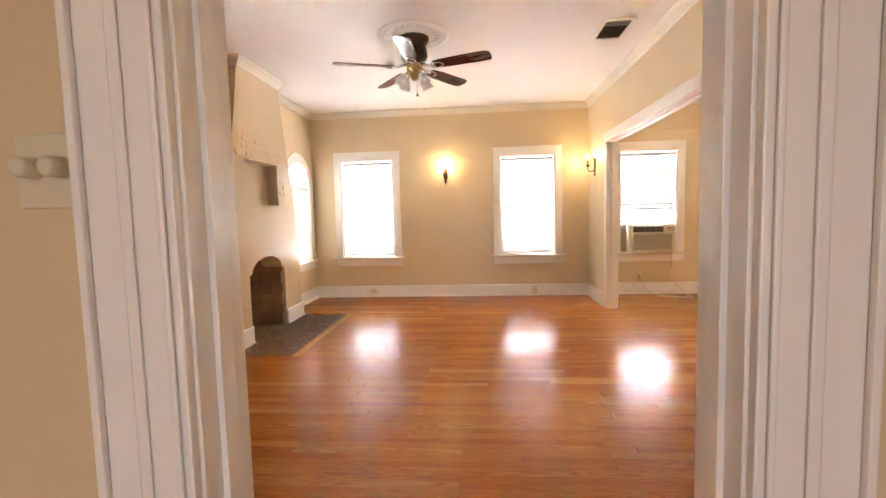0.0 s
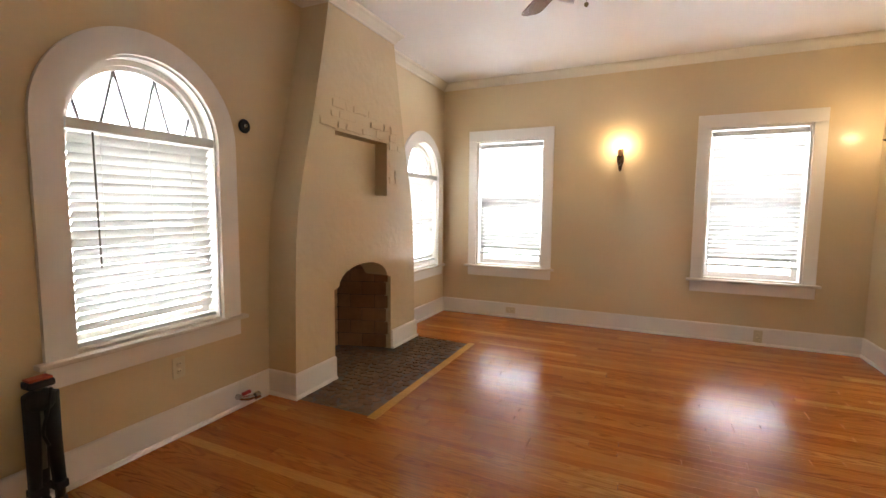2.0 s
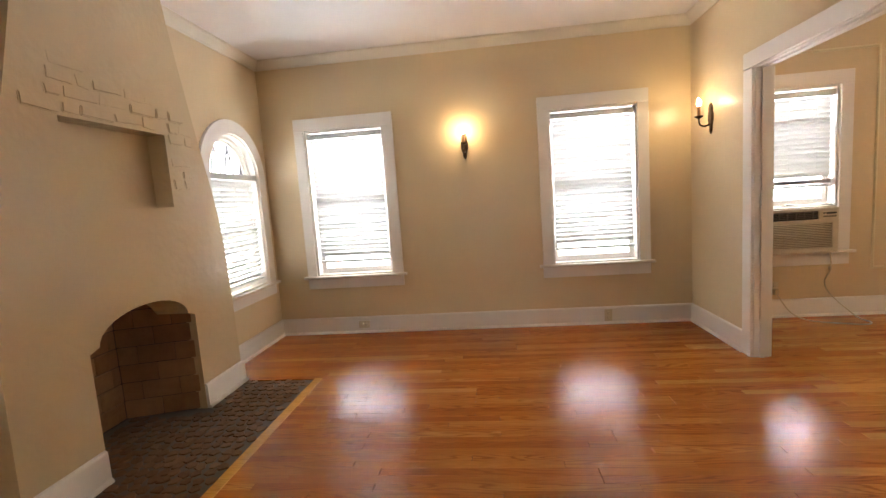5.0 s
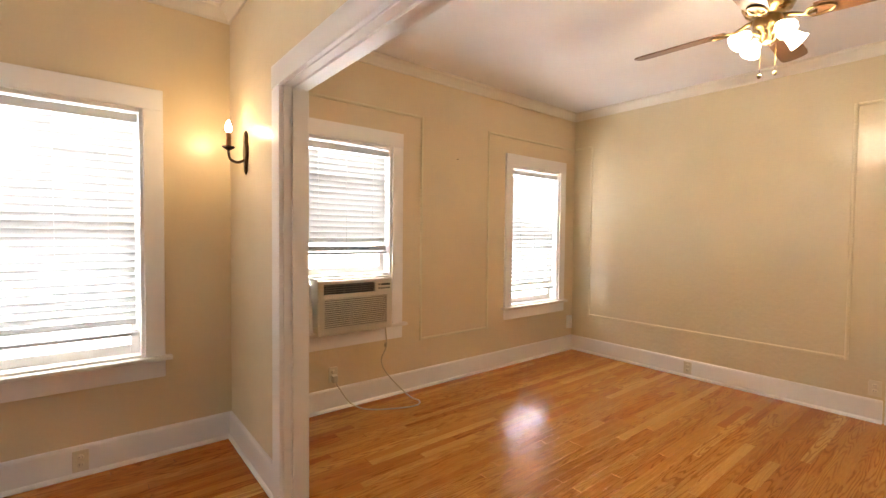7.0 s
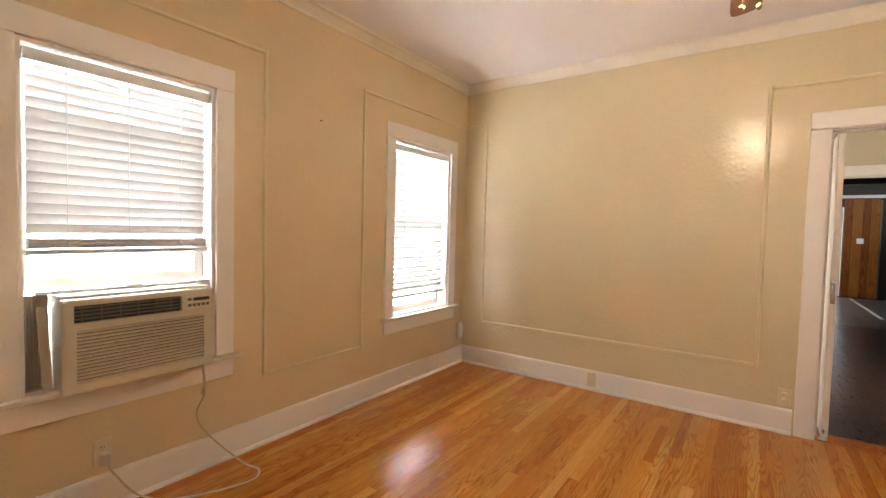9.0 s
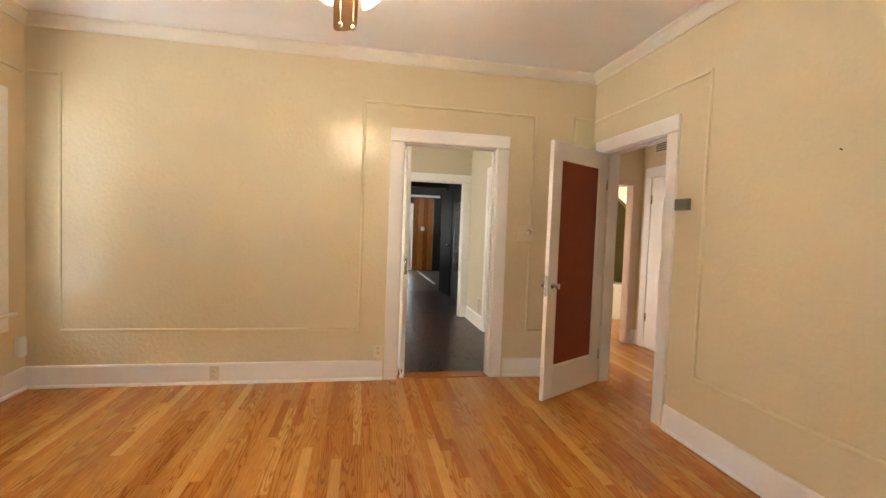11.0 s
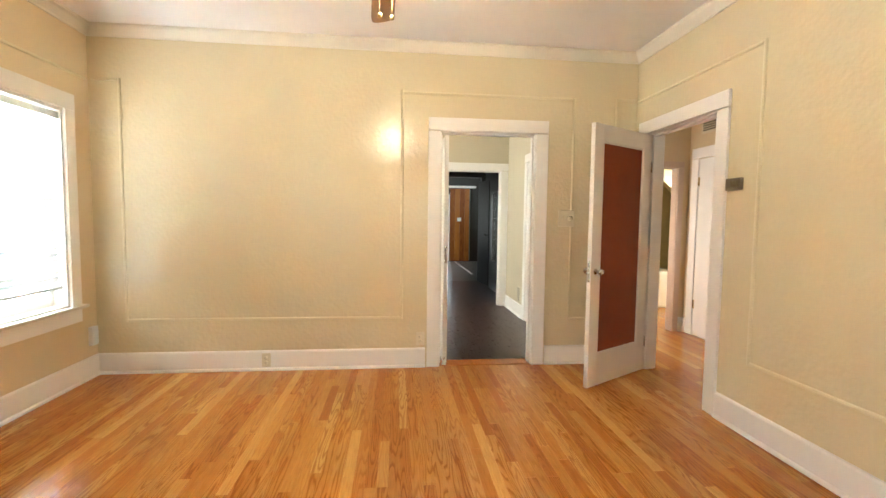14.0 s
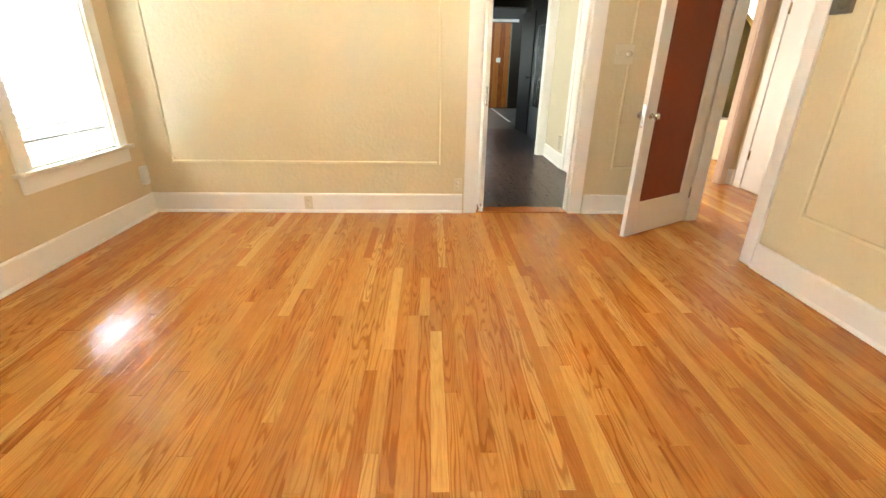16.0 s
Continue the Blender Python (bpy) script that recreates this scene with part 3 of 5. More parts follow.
BL = "white slatted blind, slats half open"
blind(on_wall("north", NORTH[0][0], YF + 0.02), 0.375, HEAD - 0.034, 0.74, BL, -57, sag=0.5)
blind(on_wall("north", NORTH[1][0], YF + 0.02), 0.375, HEAD - 0.034, 0.74, BL, -57)
blind(on_wall("north", NORTH[2][0], YF + 0.02), 0.375, HEAD - 0.034, 1.19, "white slatted blind drawn halfway above an air conditioner", -57, stack=7)
blind(on_wall("north", NORTH[3][0], YF + 0.02), 0.375, HEAD - 0.034, 0.75, BL, -57)
blind(on_wall("west", XL - 0.012, ARCHES[0]), 0.362, A_SPRING + 0.03, 0.625, "white slatted blind below an arched window head", -54, sag=-0.4, wand=True)
blind(on_wall("west", XL - 0.012, ARCHES[1]), 0.362, A_SPRING + 0.03, 0.66, "white slatted blind below an arched window head", -54)


# ---- fireplace ----
breast = thing("fireplace", pose(XL, FP_Y, 0), "beige plastered chimney breast with an arched firebox and a niche", "fireplace", "", "structure")
half = [(0.0, 0.825), (0.7, 0.812), (1.05, 0.795), (1.25, 0.772), (1.42, 0.738), (1.6, 0.695), (1.8, 0.64), (2.0, 0.59), (2.3, 0.52), (2.55, 0.465), (H, 0.425)]
outline = [(-w, z) for z, w in half] + [(w, z) for z, w in half[::-1]]
ob = part("breast", prism(bmesh.new(), outline, 0.0, FP_X - XL, "x"), BREAST, breast)
o0, o1 = 4.43 - FP_Y, 5.22 - FP_Y
oc, spring = (o0 + o1) / 2, 0.665
mouth = [(o0, -0.05), (o1, -0.05), (o1, spring)] + [(oc + 0.335 * math.cos(math.pi * i / 16), spring + 0.02 + 0.145 * math.sin(math.pi * i / 16)) for i in range(17)] + [(o0, spring)]
carve(ob, [prism(bmesh.new(), mouth, -0.2, 0.5, "x"), boxed(0.12, 0.5, 4.46 - FP_Y, 5.16 - FP_Y, 1.38, 1.83)])
rng = random.Random(4)
# painted bricks that show through round the niche
courses = [(1.845 + 0.072 * i, -0.56 + 0.02 * i, 0.57 - 0.05 * i) for i in range(4)] + [(1.845 - 0.072 * i, 0.335, 0.56) for i in range(1, 6)]
for i, (z, a, b) in enumerate(courses):
    y = a + (0.1 if i % 2 else 0.0)
    while y < b - 0.05:
        w = min(rng.choice([0.2, 0.2, 0.1, 0.15]), b - y)
        skip = (i == 3 and rng.random() < 0.55) or (i == 2 and rng.random() < 0.25) or rng.random() < 0.08
        if not skip and w > 0.05:
            d = 0.2455 + rng.uniform(-0.005, 0.006)
            wob = [rng.uniform(-0.011, 0.011) for _ in range(4)]
            bm = bmesh.new()
            prism(bm, [(y + 0.006 + wob[0], z + 0.004), (y + w - 0.006 + wob[1], z + 0.003 + wob[2]), (y + w - 0.005, z + 0.064), (y + 0.004, z + 0.062 + wob[3])], 0.2, d, "x")
            bmesh.ops.bevel(bm, geom=bm.edges[:], offset=0.006, segments=2, affect="EDGES")
            part("brick", bm, BREAST, breast)
        y += w
# Unseen block behind the firebox, added to stop outside light leaking in.
chimney = solid("wall_chimney", boxed(-3.1, XL - 0.2, 4.0, 5.7, -0.02, H), SOOT, "sooty chimney block, unseen, added to keep daylight out of the firebox", "wall")
carve(chimney, [boxed(-2.86, -2.5, 4.41, 5.24, -0.015, 1.0)])
box_fire = thing("firebox", pose(0, 0, 0), "firebox lined with tan fire bricks, bare hearth", "firebox", "", "structure")
corners = [Vector((FP_X - 0.03, 4.43, 0)), Vector((-2.72, 4.57, 0)), Vector((-2.72, 5.08, 0)), Vector((FP_X - 0.03, 5.22, 0))]
for a, b in zip(corners, corners[1:]):
    along = (b - a).normalized()
    out = Vector((-along.y, along.x, 0))
    m = Matrix(((along.x, out.x, 0, a.x), (along.y, out.y, 0, a.y), (0, 0, 1, 0), (0, 0, 0, 1)))
    length = (b - a).length
    part("lining", boxed(0.0, length, 0.012, 0.03, 0, 0.86), SOOT, box_fire, "", m)
    for i in range(7):
        z = 0.006 + i * 0.121
        x = -0.11 if i % 2 else 0.0
        while x < length - 0.02:
            x0, x1 = max(0.002, x), min(length - 0.002, x + 0.223)
            if x1 - x0 > 0.02:
                part("brick", boxed(x0, x1, rng.uniform(-0.002, 0.001), 0.014, z, z + 0.115, 0.003), FIREBRICK, box_fire, "", m)
            x += 0.229
part("throat", boxed(-2.72, XL - 0.02, 4.44, 5.21, 0.862, 0.9), SOOT, box_fire)

# hearth of small flat stones, level with the floor
hearth = thing("hearth", pose(0, 0, 0), "dark flat-stone hearth level with the wooden floor", "hearth", "", "structure")
part("bed", boxed(-2.72, -1.665, 4.02, 5.67, -0.03, -0.003), painted("hearth_mortar", (0.1, 0.074, 0.055), 0.7), hearth)
stones = []
for v in range(14):
    bm = bmesh.new()
    n = 5 + v % 4
    base = [rng.uniform(0.72, 1.15) for _ in range(n)]
    turn = [2 * math.pi * (i + rng.uniform(-0.22, 0.22)) / n for i in range(n)]
    ring = lambda f, z: [bm.verts.new((0.037 * f * base[i] * math.cos(turn[i]), 0.033 * f * base[i] * math.sin(turn[i]), z)) for i in range(n)]
    r0, r1 = ring(1.12, -0.012), ring(0.94, rng.uniform(0.001, 0.004))
    for i in range(n):
        bm.faces.new((r0[i], r0[(i + 1) % n], r1[(i + 1) % n], r1[i]))
    bm.faces.new(r1)
    bmesh.ops.recalc_face_normals(bm, faces=bm.faces[:])
    stones.append(mesh_of("stone", bm, SLATE))
for i in range(26):
    for j in range(16):
        y = 4.052 + i * 0.0635 + rng.uniform(-0.011, 0.011)
        x = -1.7 - j * 0.0635 + rng.uniform(-0.011, 0.011) + (0.02 if i % 2 else 0)
        if x < -2.2 and not (4.46 < y < 5.19):
            continue
        if x < -2.28 and not (4.54 < y < 5.1) or x > -1.688 or x < -2.69:
            continue
        s = new("stone", rng.choice(stones))
        s.parent = hearth
        s.matrix_basis = pose(x, y, rng.uniform(-0.001, 0.001), rng.uniform(-1.5, 1.5), rng.uniform(-1.5, 1.5), rng.uniform(0, 360))
solid("hearth_border", boxed(-1.663, -1.6, 4.0, 5.69, -0.02, 0.003, 0.002), OAK, "oak border strip beside the hearth", "trim")

# ---- kitchen, back hall and far room ----
KX = 8.15
kitchen = thing("floor_kitchen", pose(0, 0, 0), "dark brown vinyl plank floor with a dull sheen", "floor", "", "structure")
part("bed", boxed(XD2, 10.9, 2.3, 6.6, -0.05, -0.014), SUBFLOOR, kitchen)
krng = random.Random(21)
for q in range(28):
    x, y = XD2 + 0.006, 2.302 + q * 0.153
    n = krng.choice([0.4, 0.7, 1.0, 1.2])
    while x < 10.89:
        n = min(n, 10.895 - x)
        if y > 4.1 and x > KX + 0.1:
            break
        part("plank", boxed(x, x + n - 0.002, y, y + 0.1512, -0.014, -0.004), DARKFLOOR, kitchen)
        x += n
        n = 1.22
solid("floor_far_room", boxed(10.9, 15.6, 0.5, 5.0, -0.05, -0.003), painted("grey_floor", (0.09, 0.09, 0.09), 0.3), "grey floor of the far room", "floor")
solid("door_sill", boxed(XD - 0.005, XD2 + 0.005, 3.24, 4.06, -0.02, 0.009, 0.004), OAK, "oak threshold in the kitchen doorway", "trim")
wk = solid("wall_kitchen_south", boxed(XD2, KX, 2.66, 2.78, 0, 2.62), KITWALL, "pale kitchen wall", "wall")
run("baseboard", [(KX, 2.78), (7.24, 2.78)][::-1], BASE, TRIM, BASE_L, "baseboard")
cased_opening("door_frame_4", on_wall("south", 6.72, 2.78), 0.4, 2.03, 0.06, "white frame round a kitchen side door", 0.11, False, False)
side_door = thing("door_2", pose(6.72, 2.78, 0.01), "white closed kitchen side door", "door", "", "structure")
part("panel", boxed(-0.398, 0.398, 0.0, 0.01, 0, 2.02, 0.003), TRIM, side_door)
wk2 = solid("wall_kitchen_east", boxed(KX, KX + 0.12, 2.3, 6.5, 0, 2.62), KITWALL, "pale kitchen wall with a doorway", "wall")
carve(wk2, [boxed(KX - 0.2, KX + 0.3, 2.88, 3.72, -0.1, 2.05)])
cased_opening("door_frame_5", on_wall("east", KX, 3.30), 0.4, 2.03, 0.12, "white frame of the back hall doorway", 0.115, False)
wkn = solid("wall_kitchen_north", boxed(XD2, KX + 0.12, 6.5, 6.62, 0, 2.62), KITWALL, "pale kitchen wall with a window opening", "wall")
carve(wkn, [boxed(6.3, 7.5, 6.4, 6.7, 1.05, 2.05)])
solid("ceiling_kitchen", boxed(XD2, KX + 0.12, 2.3, 6.62, 2.62, 2.72), CEIL, "white kitchen ceiling", "ceiling")
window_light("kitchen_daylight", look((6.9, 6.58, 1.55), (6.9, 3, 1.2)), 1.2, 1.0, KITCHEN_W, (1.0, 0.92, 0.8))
vent = thing("wall_grille", on_wall("south", 7.42, 2.78, 0.3), "small beige wall grille above the baseboard", "grille")
part("frame", boxed(-0.07, 0.07, -0.008, 0, -0.1, 0.1, 0.003), PLASTIC, vent)
for i in range(6):
    part("slat", boxed(-0.055, 0.055, -0.012, -0.006, -0.08 + i * 0.03, -0.068 + i * 0.03), GREYP, vent)
leaf2 = thing("door_1", pose(XD2 + 0.002, 4.028, 0.012), "white kitchen door standing open, seen on edge", "door", "", "structure")
part("leaf", boxed(-0.09, 0.7, -0.036, 0.0, 0, 2.02, 0.003), TRIM, leaf2)
part("latch", boxed(-0.094, -0.088, -0.03, -0.006, 0.9, 1.05, 0.002), CHROME, leaf2, "worn steel latch plate")
stop = thing("door_stop", pose(XD + 0.02, 4.02, 0), "small white door stop at the floor", "door stop")
part("base", lathe(bmesh.new(), [(0.02, 0), (0.022, 0.01), (0.014, 0.025), (0.018, 0.045), (0.0, 0.05)], 14), WHITEP, stop)
part("pin", lathe(bmesh.new(), [(0.006, 0.048), (0.006, 0.075), (0.0, 0.078)], 10), CHROME, stop)

# Near-black walls and ceilings: the rooms' dimness is put into their colour.
solid("wall_back_hall_north", boxed(KX + 0.12, 10.95, 3.95, 4.07, 0, 2.5), DARK_DOOR_GLOOM, "back hall wall, dimness painted in", "wall")
solid("wall_back_hall_south", boxed(KX + 0.12, 10.55, 2.52, 2.64, 0, 2.5), DARK_DOOR_GLOOM, "dark panelled back hall wall", "wall")
solid("ceiling_back_hall", boxed(KX + 0.12, 10.95, 2.3, 4.07, 2.4, 2.5), DARK_DOOR_GLOOM, "back hall ceiling, dimness painted in", "ceiling")
wf = solid("wall_far_room_west", boxed(10.88, 10.98, 0.5, 5.0, 0, 2.7), DARK_DOOR_GLOOM, "wall round the far doorway, dimness painted in", "wall")
carve(wf, [boxed(10.8, 11.1, 2.66, 3.75, -0.1, 2.2)])
gd = thing("door_3", pose(9.45, 2.645, 0.01), "dark glazed door with a small knob", "door", "", "structure")
part("leaf", boxed(-0.4, 0.4, 0.0, 0.03, 0, 2.0, 0.004), DARK_DOOR_GLOOM, gd)
part("pane", boxed(-0.24, 0.24, 0.031, 0.036, 0.55, 1.8), metal("dark_mirror", (0.25, 0.27, 0.26), 0.12), gd)
part("knob", lathe(bmesh.new(), [(0.012, 0.03), (0.01, 0.06), (0.028, 0.075), (0.02, 0.1), (0.0, 0.104)], 14, pose(0, 0, 0, -90, 0, 0)), CHROME, gd, "", pose(-0.34, 0, 1.0))
dd = thing("door_4", pose(10.86, 2.7, 0.01, 0, 0, 187), "dark door standing open in the far doorway", "door", "", "structure")
part("leaf", boxed(0.02, 0.72, -0.04, 0.0, 0, 2.08, 0.004), DARK_DOOR_GLOOM, dd)
part("knob", lathe(bmesh.new(), [(0.012, 0.0), (0.01, 0.03), (0.028, 0.045), (0.02, 0.07), (0.0, 0.074)], 14, pose(0, 0, 0, 90, 0, 0)), CHROME, dd, "", pose(0.66, -0.04, 1.0))
wfe = solid("wall_far_room_east", boxed(15.4, 15.5, 0.5, 5.0, 0, 2.9), DARK_DOOR_GLOOM, "wall of the far room with a glazed door, dimness painted in", "wall")
carve(wfe, [boxed(15.3, 15.6, 2.8, 3.6, 0.02, 2.1)])
# Solid white strip imitates a thin streak of sunlight on the floor.
solid("sun_streak", boxed(12.1, 15.38, 2.59, 2.65, -0.003, 0.004, 0.002), WHITEP, "white strip standing in for a sun streak on the floor", "trim")
pine = thing("pine_panelling", pose(15.4, 2.48, 0), "orange knotty pine boards on the far wall", "panelling", "", "structure")
for i in range(4):
    part("plank", boxed(-0.025, 0.0, -0.3 + i * 0.152, -0.15 + i * 0.152, 0.02, 2.28, 0.004), PINE, pine)
part("top_rail", boxed(-0.04, 0.0, -0.5, 0.9, 2.3, 2.37, 0.003), TRIM, pine)
sw = thing("light_switch", on_wall("east", 15.372, 2.5, 1.32), "white switch plate on pine boards", "switch")
part("plate", boxed(-0.06, 0.06, -0.008, 0, -0.06, 0.06, 0.003), WHITEP, sw)
part("toggle", boxed(-0.006, 0.006, -0.018, -0.008, -0.012, 0.012, 0.002), WHITEP, sw)
fd = thing("door_5", on_wall("east", 15.42, 3.2), "white glazed outer door, bright with daylight", "door", "", "structure")
for a, b, c, d in ((-0.39, -0.3, 0.02, 2.08), (0.3, 0.39, 0.02, 2.08), (-0.3, 0.3, 0.02, 0.3), (-0.3, 0.3, 1.95, 2.08), (-0.3, 0.3, 1.02, 1.1)):
    part("rail", boxed(a, b, 0, 0.04, c, d, 0.003), TRIM, fd)
for c, d in ((0.3, 1.02), (1.1, 1.95)):
    pane(fd, boxed(-0.3, 0.3, 0.018, 0.022, c, d))
part("glazed_panel", boxed(0.7, 1.05, -0.03, 0.0, 0.03, 2.25, 0.004), painted("grey_green_gloss", (0.2, 0.24, 0.22), 0.12), fd)
window_light("far_door_daylight", look((15.75, 3.2, 1.1), (10, 3.2, 0.9)), 1.2, 2.3, DOOR_W, (1.0, 0.98, 0.92))
solid("wall_far_room_south", boxed(10.98, 15.4, 0.4, 0.5, 0, 2.9), DARK_DOOR_GLOOM, "plain far room wall, dimness painted in", "wall")
# Unseen opening and fill lamp, added to brighten the pine boards.
wfn = solid("wall_far_room_north", boxed(10.98, 15.4, 4.9, 5.0, 0, 2.9), DARK_DOOR_GLOOM, "far room wall, dimness painted in, with an added lamp opening", "wall")
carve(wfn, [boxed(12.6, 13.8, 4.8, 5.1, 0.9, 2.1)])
window_light("far_room_fill", look((13.2, 4.97, 1.5), (14.5, 2.5, 0.9)), 1.2, 1.2, 11.0, (1.0, 0.93, 0.82))
solid("ceiling_far_room", boxed(10.88, 15.5, 0.4, 5.0, 2.8, 2.9), DARK_DOOR_GLOOM, "far room ceiling, dimness painted in", "ceiling")

# ---- hall and bathroom ----
HX, HY = 6.5, 1.03
wh = solid("wall_hall_south", boxed(XM2, HX + 0.1, HY - 0.12, HY, 0, 2.6), WALL, "beige hall wall with a door", "wall")
solid("ceiling_hall", boxed(XM2, 8.87, -0.6, YB - 0.14, 2.6, 2.7), CEIL, "white hall ceiling", "ceiling")
solid("ceiling_hall_end", boxed(XD2, 8.87, YB - 0.14, 2.66, 2.6, 2.7), CEIL, "white hall ceiling", "ceiling")
hw = solid("wall_hall_east", boxed(HX, HX + 0.1, HY, 2.66, 0, 2.6), WALL, "beige hall wall with the bathroom doorway", "wall")
# The second opening is added out of view, to hold the hall's fill lamp.
carve(hw, [boxed(HX - 0.2, HX + 0.3, 1.16, 1.92, -0.1, 1.95), boxed(HX - 0.2, HX + 0.3, 2.05, 2.5, -0.1, 1.95)])
window_light("hall_fill_light", look((HX + 0.08, 2.27, 1.1), (5.6, 1.2, 1.0)), 0.42, 1.8, HALL_W, (1.0, 0.93, 0.85))
cased_opening("door_frame_6", on_wall("east", HX, 1.54), 0.36, 1.93, 0.1, "frame of the bathroom doorway, warm shade painted in as tan", 0.075, False, False, TRIM_IN_SHADE)
cased_opening("door_frame_7", on_wall("south", 5.93, HY), 0.38, 2.02, 0.05, "white frame round a closed hall door", 0.12, False, False)
hdoor = thing("door_6", pose(5.93, HY, 0.012), "pale closed hall door with brass hinges", "door", "", "structure")
part("leaf", boxed(-0.378, 0.378, 0.0, 0.012, 0, 2.0, 0.003), TRIM, hdoor)
for z in (0.35, 1.75):
    part("hinge", boxed(0.36, 0.384, 0.008, 0.018, z - 0.05, z + 0.05, 0.002), BRASS, hdoor)
run("baseboard", [(6.44, HY), (HX, HY), (HX, 1.1)], BASE, TRIM, BASE_L, "baseboard")
gr = thing("wall_grille", on_wall("south", 6.1, HY, 2.4), "brown return air grille high on the hall wall", "grille")
part("frame", boxed(-0.2, 0.2, -0.012, 0, -0.11, 0.11, 0.004), PLASTIC, gr)
for i in range(7):
    part("slat", boxed(-0.17, 0.17, -0.018, -0.008, -0.085 + i * 0.025, -0.07 + i * 0.025), GREYP, gr)
solid("wall_bath_east", boxed(8.75, 8.87, -0.6, 2.66, 0, 2.6), TILE, "yellow tiled bathroom wall", "wall")
solid("wall_bath_south", boxed(HX + 0.1, 8.75, -0.6, -0.5, 0, 2.6), TILE, "yellow tiled bathroom wall", "wall")
solid("wall_hall_north", boxed(XD2, 8.75, 2.56, 2.66, 0, 2.6), WALL, "plain beige hall wall", "wall")
solid("wall_hall_west", boxed(HX, HX + 0.1, -0.6, HY - 0.12, 0, 2.6), WALL, "plain beige bathroom wall", "wall")
alcove = solid("wall_alcove", boxed(7.86, 7.96, -0.5, 2.56, 0.0, 2.6), TILE, "yellow wall with an arched tub alcove", "wall")
carve(alcove, [prism(bmesh.new(), [(0.85 + a, b) for a, b in arch_outline(0.72, -0.1, 1.28)], 7.7, 8.1, "x")])
tub = thing("bathtub", pose(7.86, 0.85, 0), "cream enamel bathtub in an arched alcove", "bathtub")
t = part("basin", boxed(0.0, 0.74, -0.71, 0.71, 0, 0.56, 0.03), TUBW, tub)
carve(t, [boxed(0.08, 0.66, -0.62, 0.62, 0.12, 0.7, 0.05)])
part("faucet", tube(bmesh.new(), [(0.86, 0, 0.72), (0.78, 0, 0.72), (0.75, 0, 0.69)], 0.02), CHROME, tub)
part("tap", lathe(bmesh.new(), [(0.03, 0.0), (0.032, 0.02), (0.0, 0.03)], 12, pose(0, 0, 0, 0, -90, 0)), CHROME, tub, "", pose(0.87, 0, 0.98))
part("towel_bar", tube(bmesh.new(), [(0.84, -0.45, 1.35), (0.84, 0.45, 1.35)], 0.011), CHROME, tub)
# Added fill lamp, out of view, aimed at the tub alcove; no window here.
window_light("bath_fill_light", look((7.1, -0.45, 1.7), (8.5, 1.1, 0.9)), 0.6, 0.8, 26.0, (1.0, 0.95, 0.85))

# ---- entry behind the first doorway ----
solid("wall_entry_west", boxed(-1.45, -1.35, -2.1, YS - 0.14, 0, H), WALL, "plain beige entry wall", "wall")
solid("wall_entry_east", boxed(1.35, 1.45, -2.1, YS - 0.14, 0, H), WALL, "plain beige entry wall", "wall")
we = solid("wall_entry_south", boxed(-1.45, 1.45, -2.2, -2.1, 0, H), WALL, "beige entry wall with a front door opening", "wall")
carve(we, [boxed(-0.45, 0.45, -2.3, -2.0, -0.1, 2.05)])
solid("ceiling_entry", boxed(-1.45, 1.45, -2.2, YS - 0.14, H, H + 0.1), CEIL, "white entry ceiling", "ceiling")
window_light("front_door_daylight", look((0, -2.15, 1.1), (0, 0, 1.1)), 0.9, 1.9, ENTRY_W)


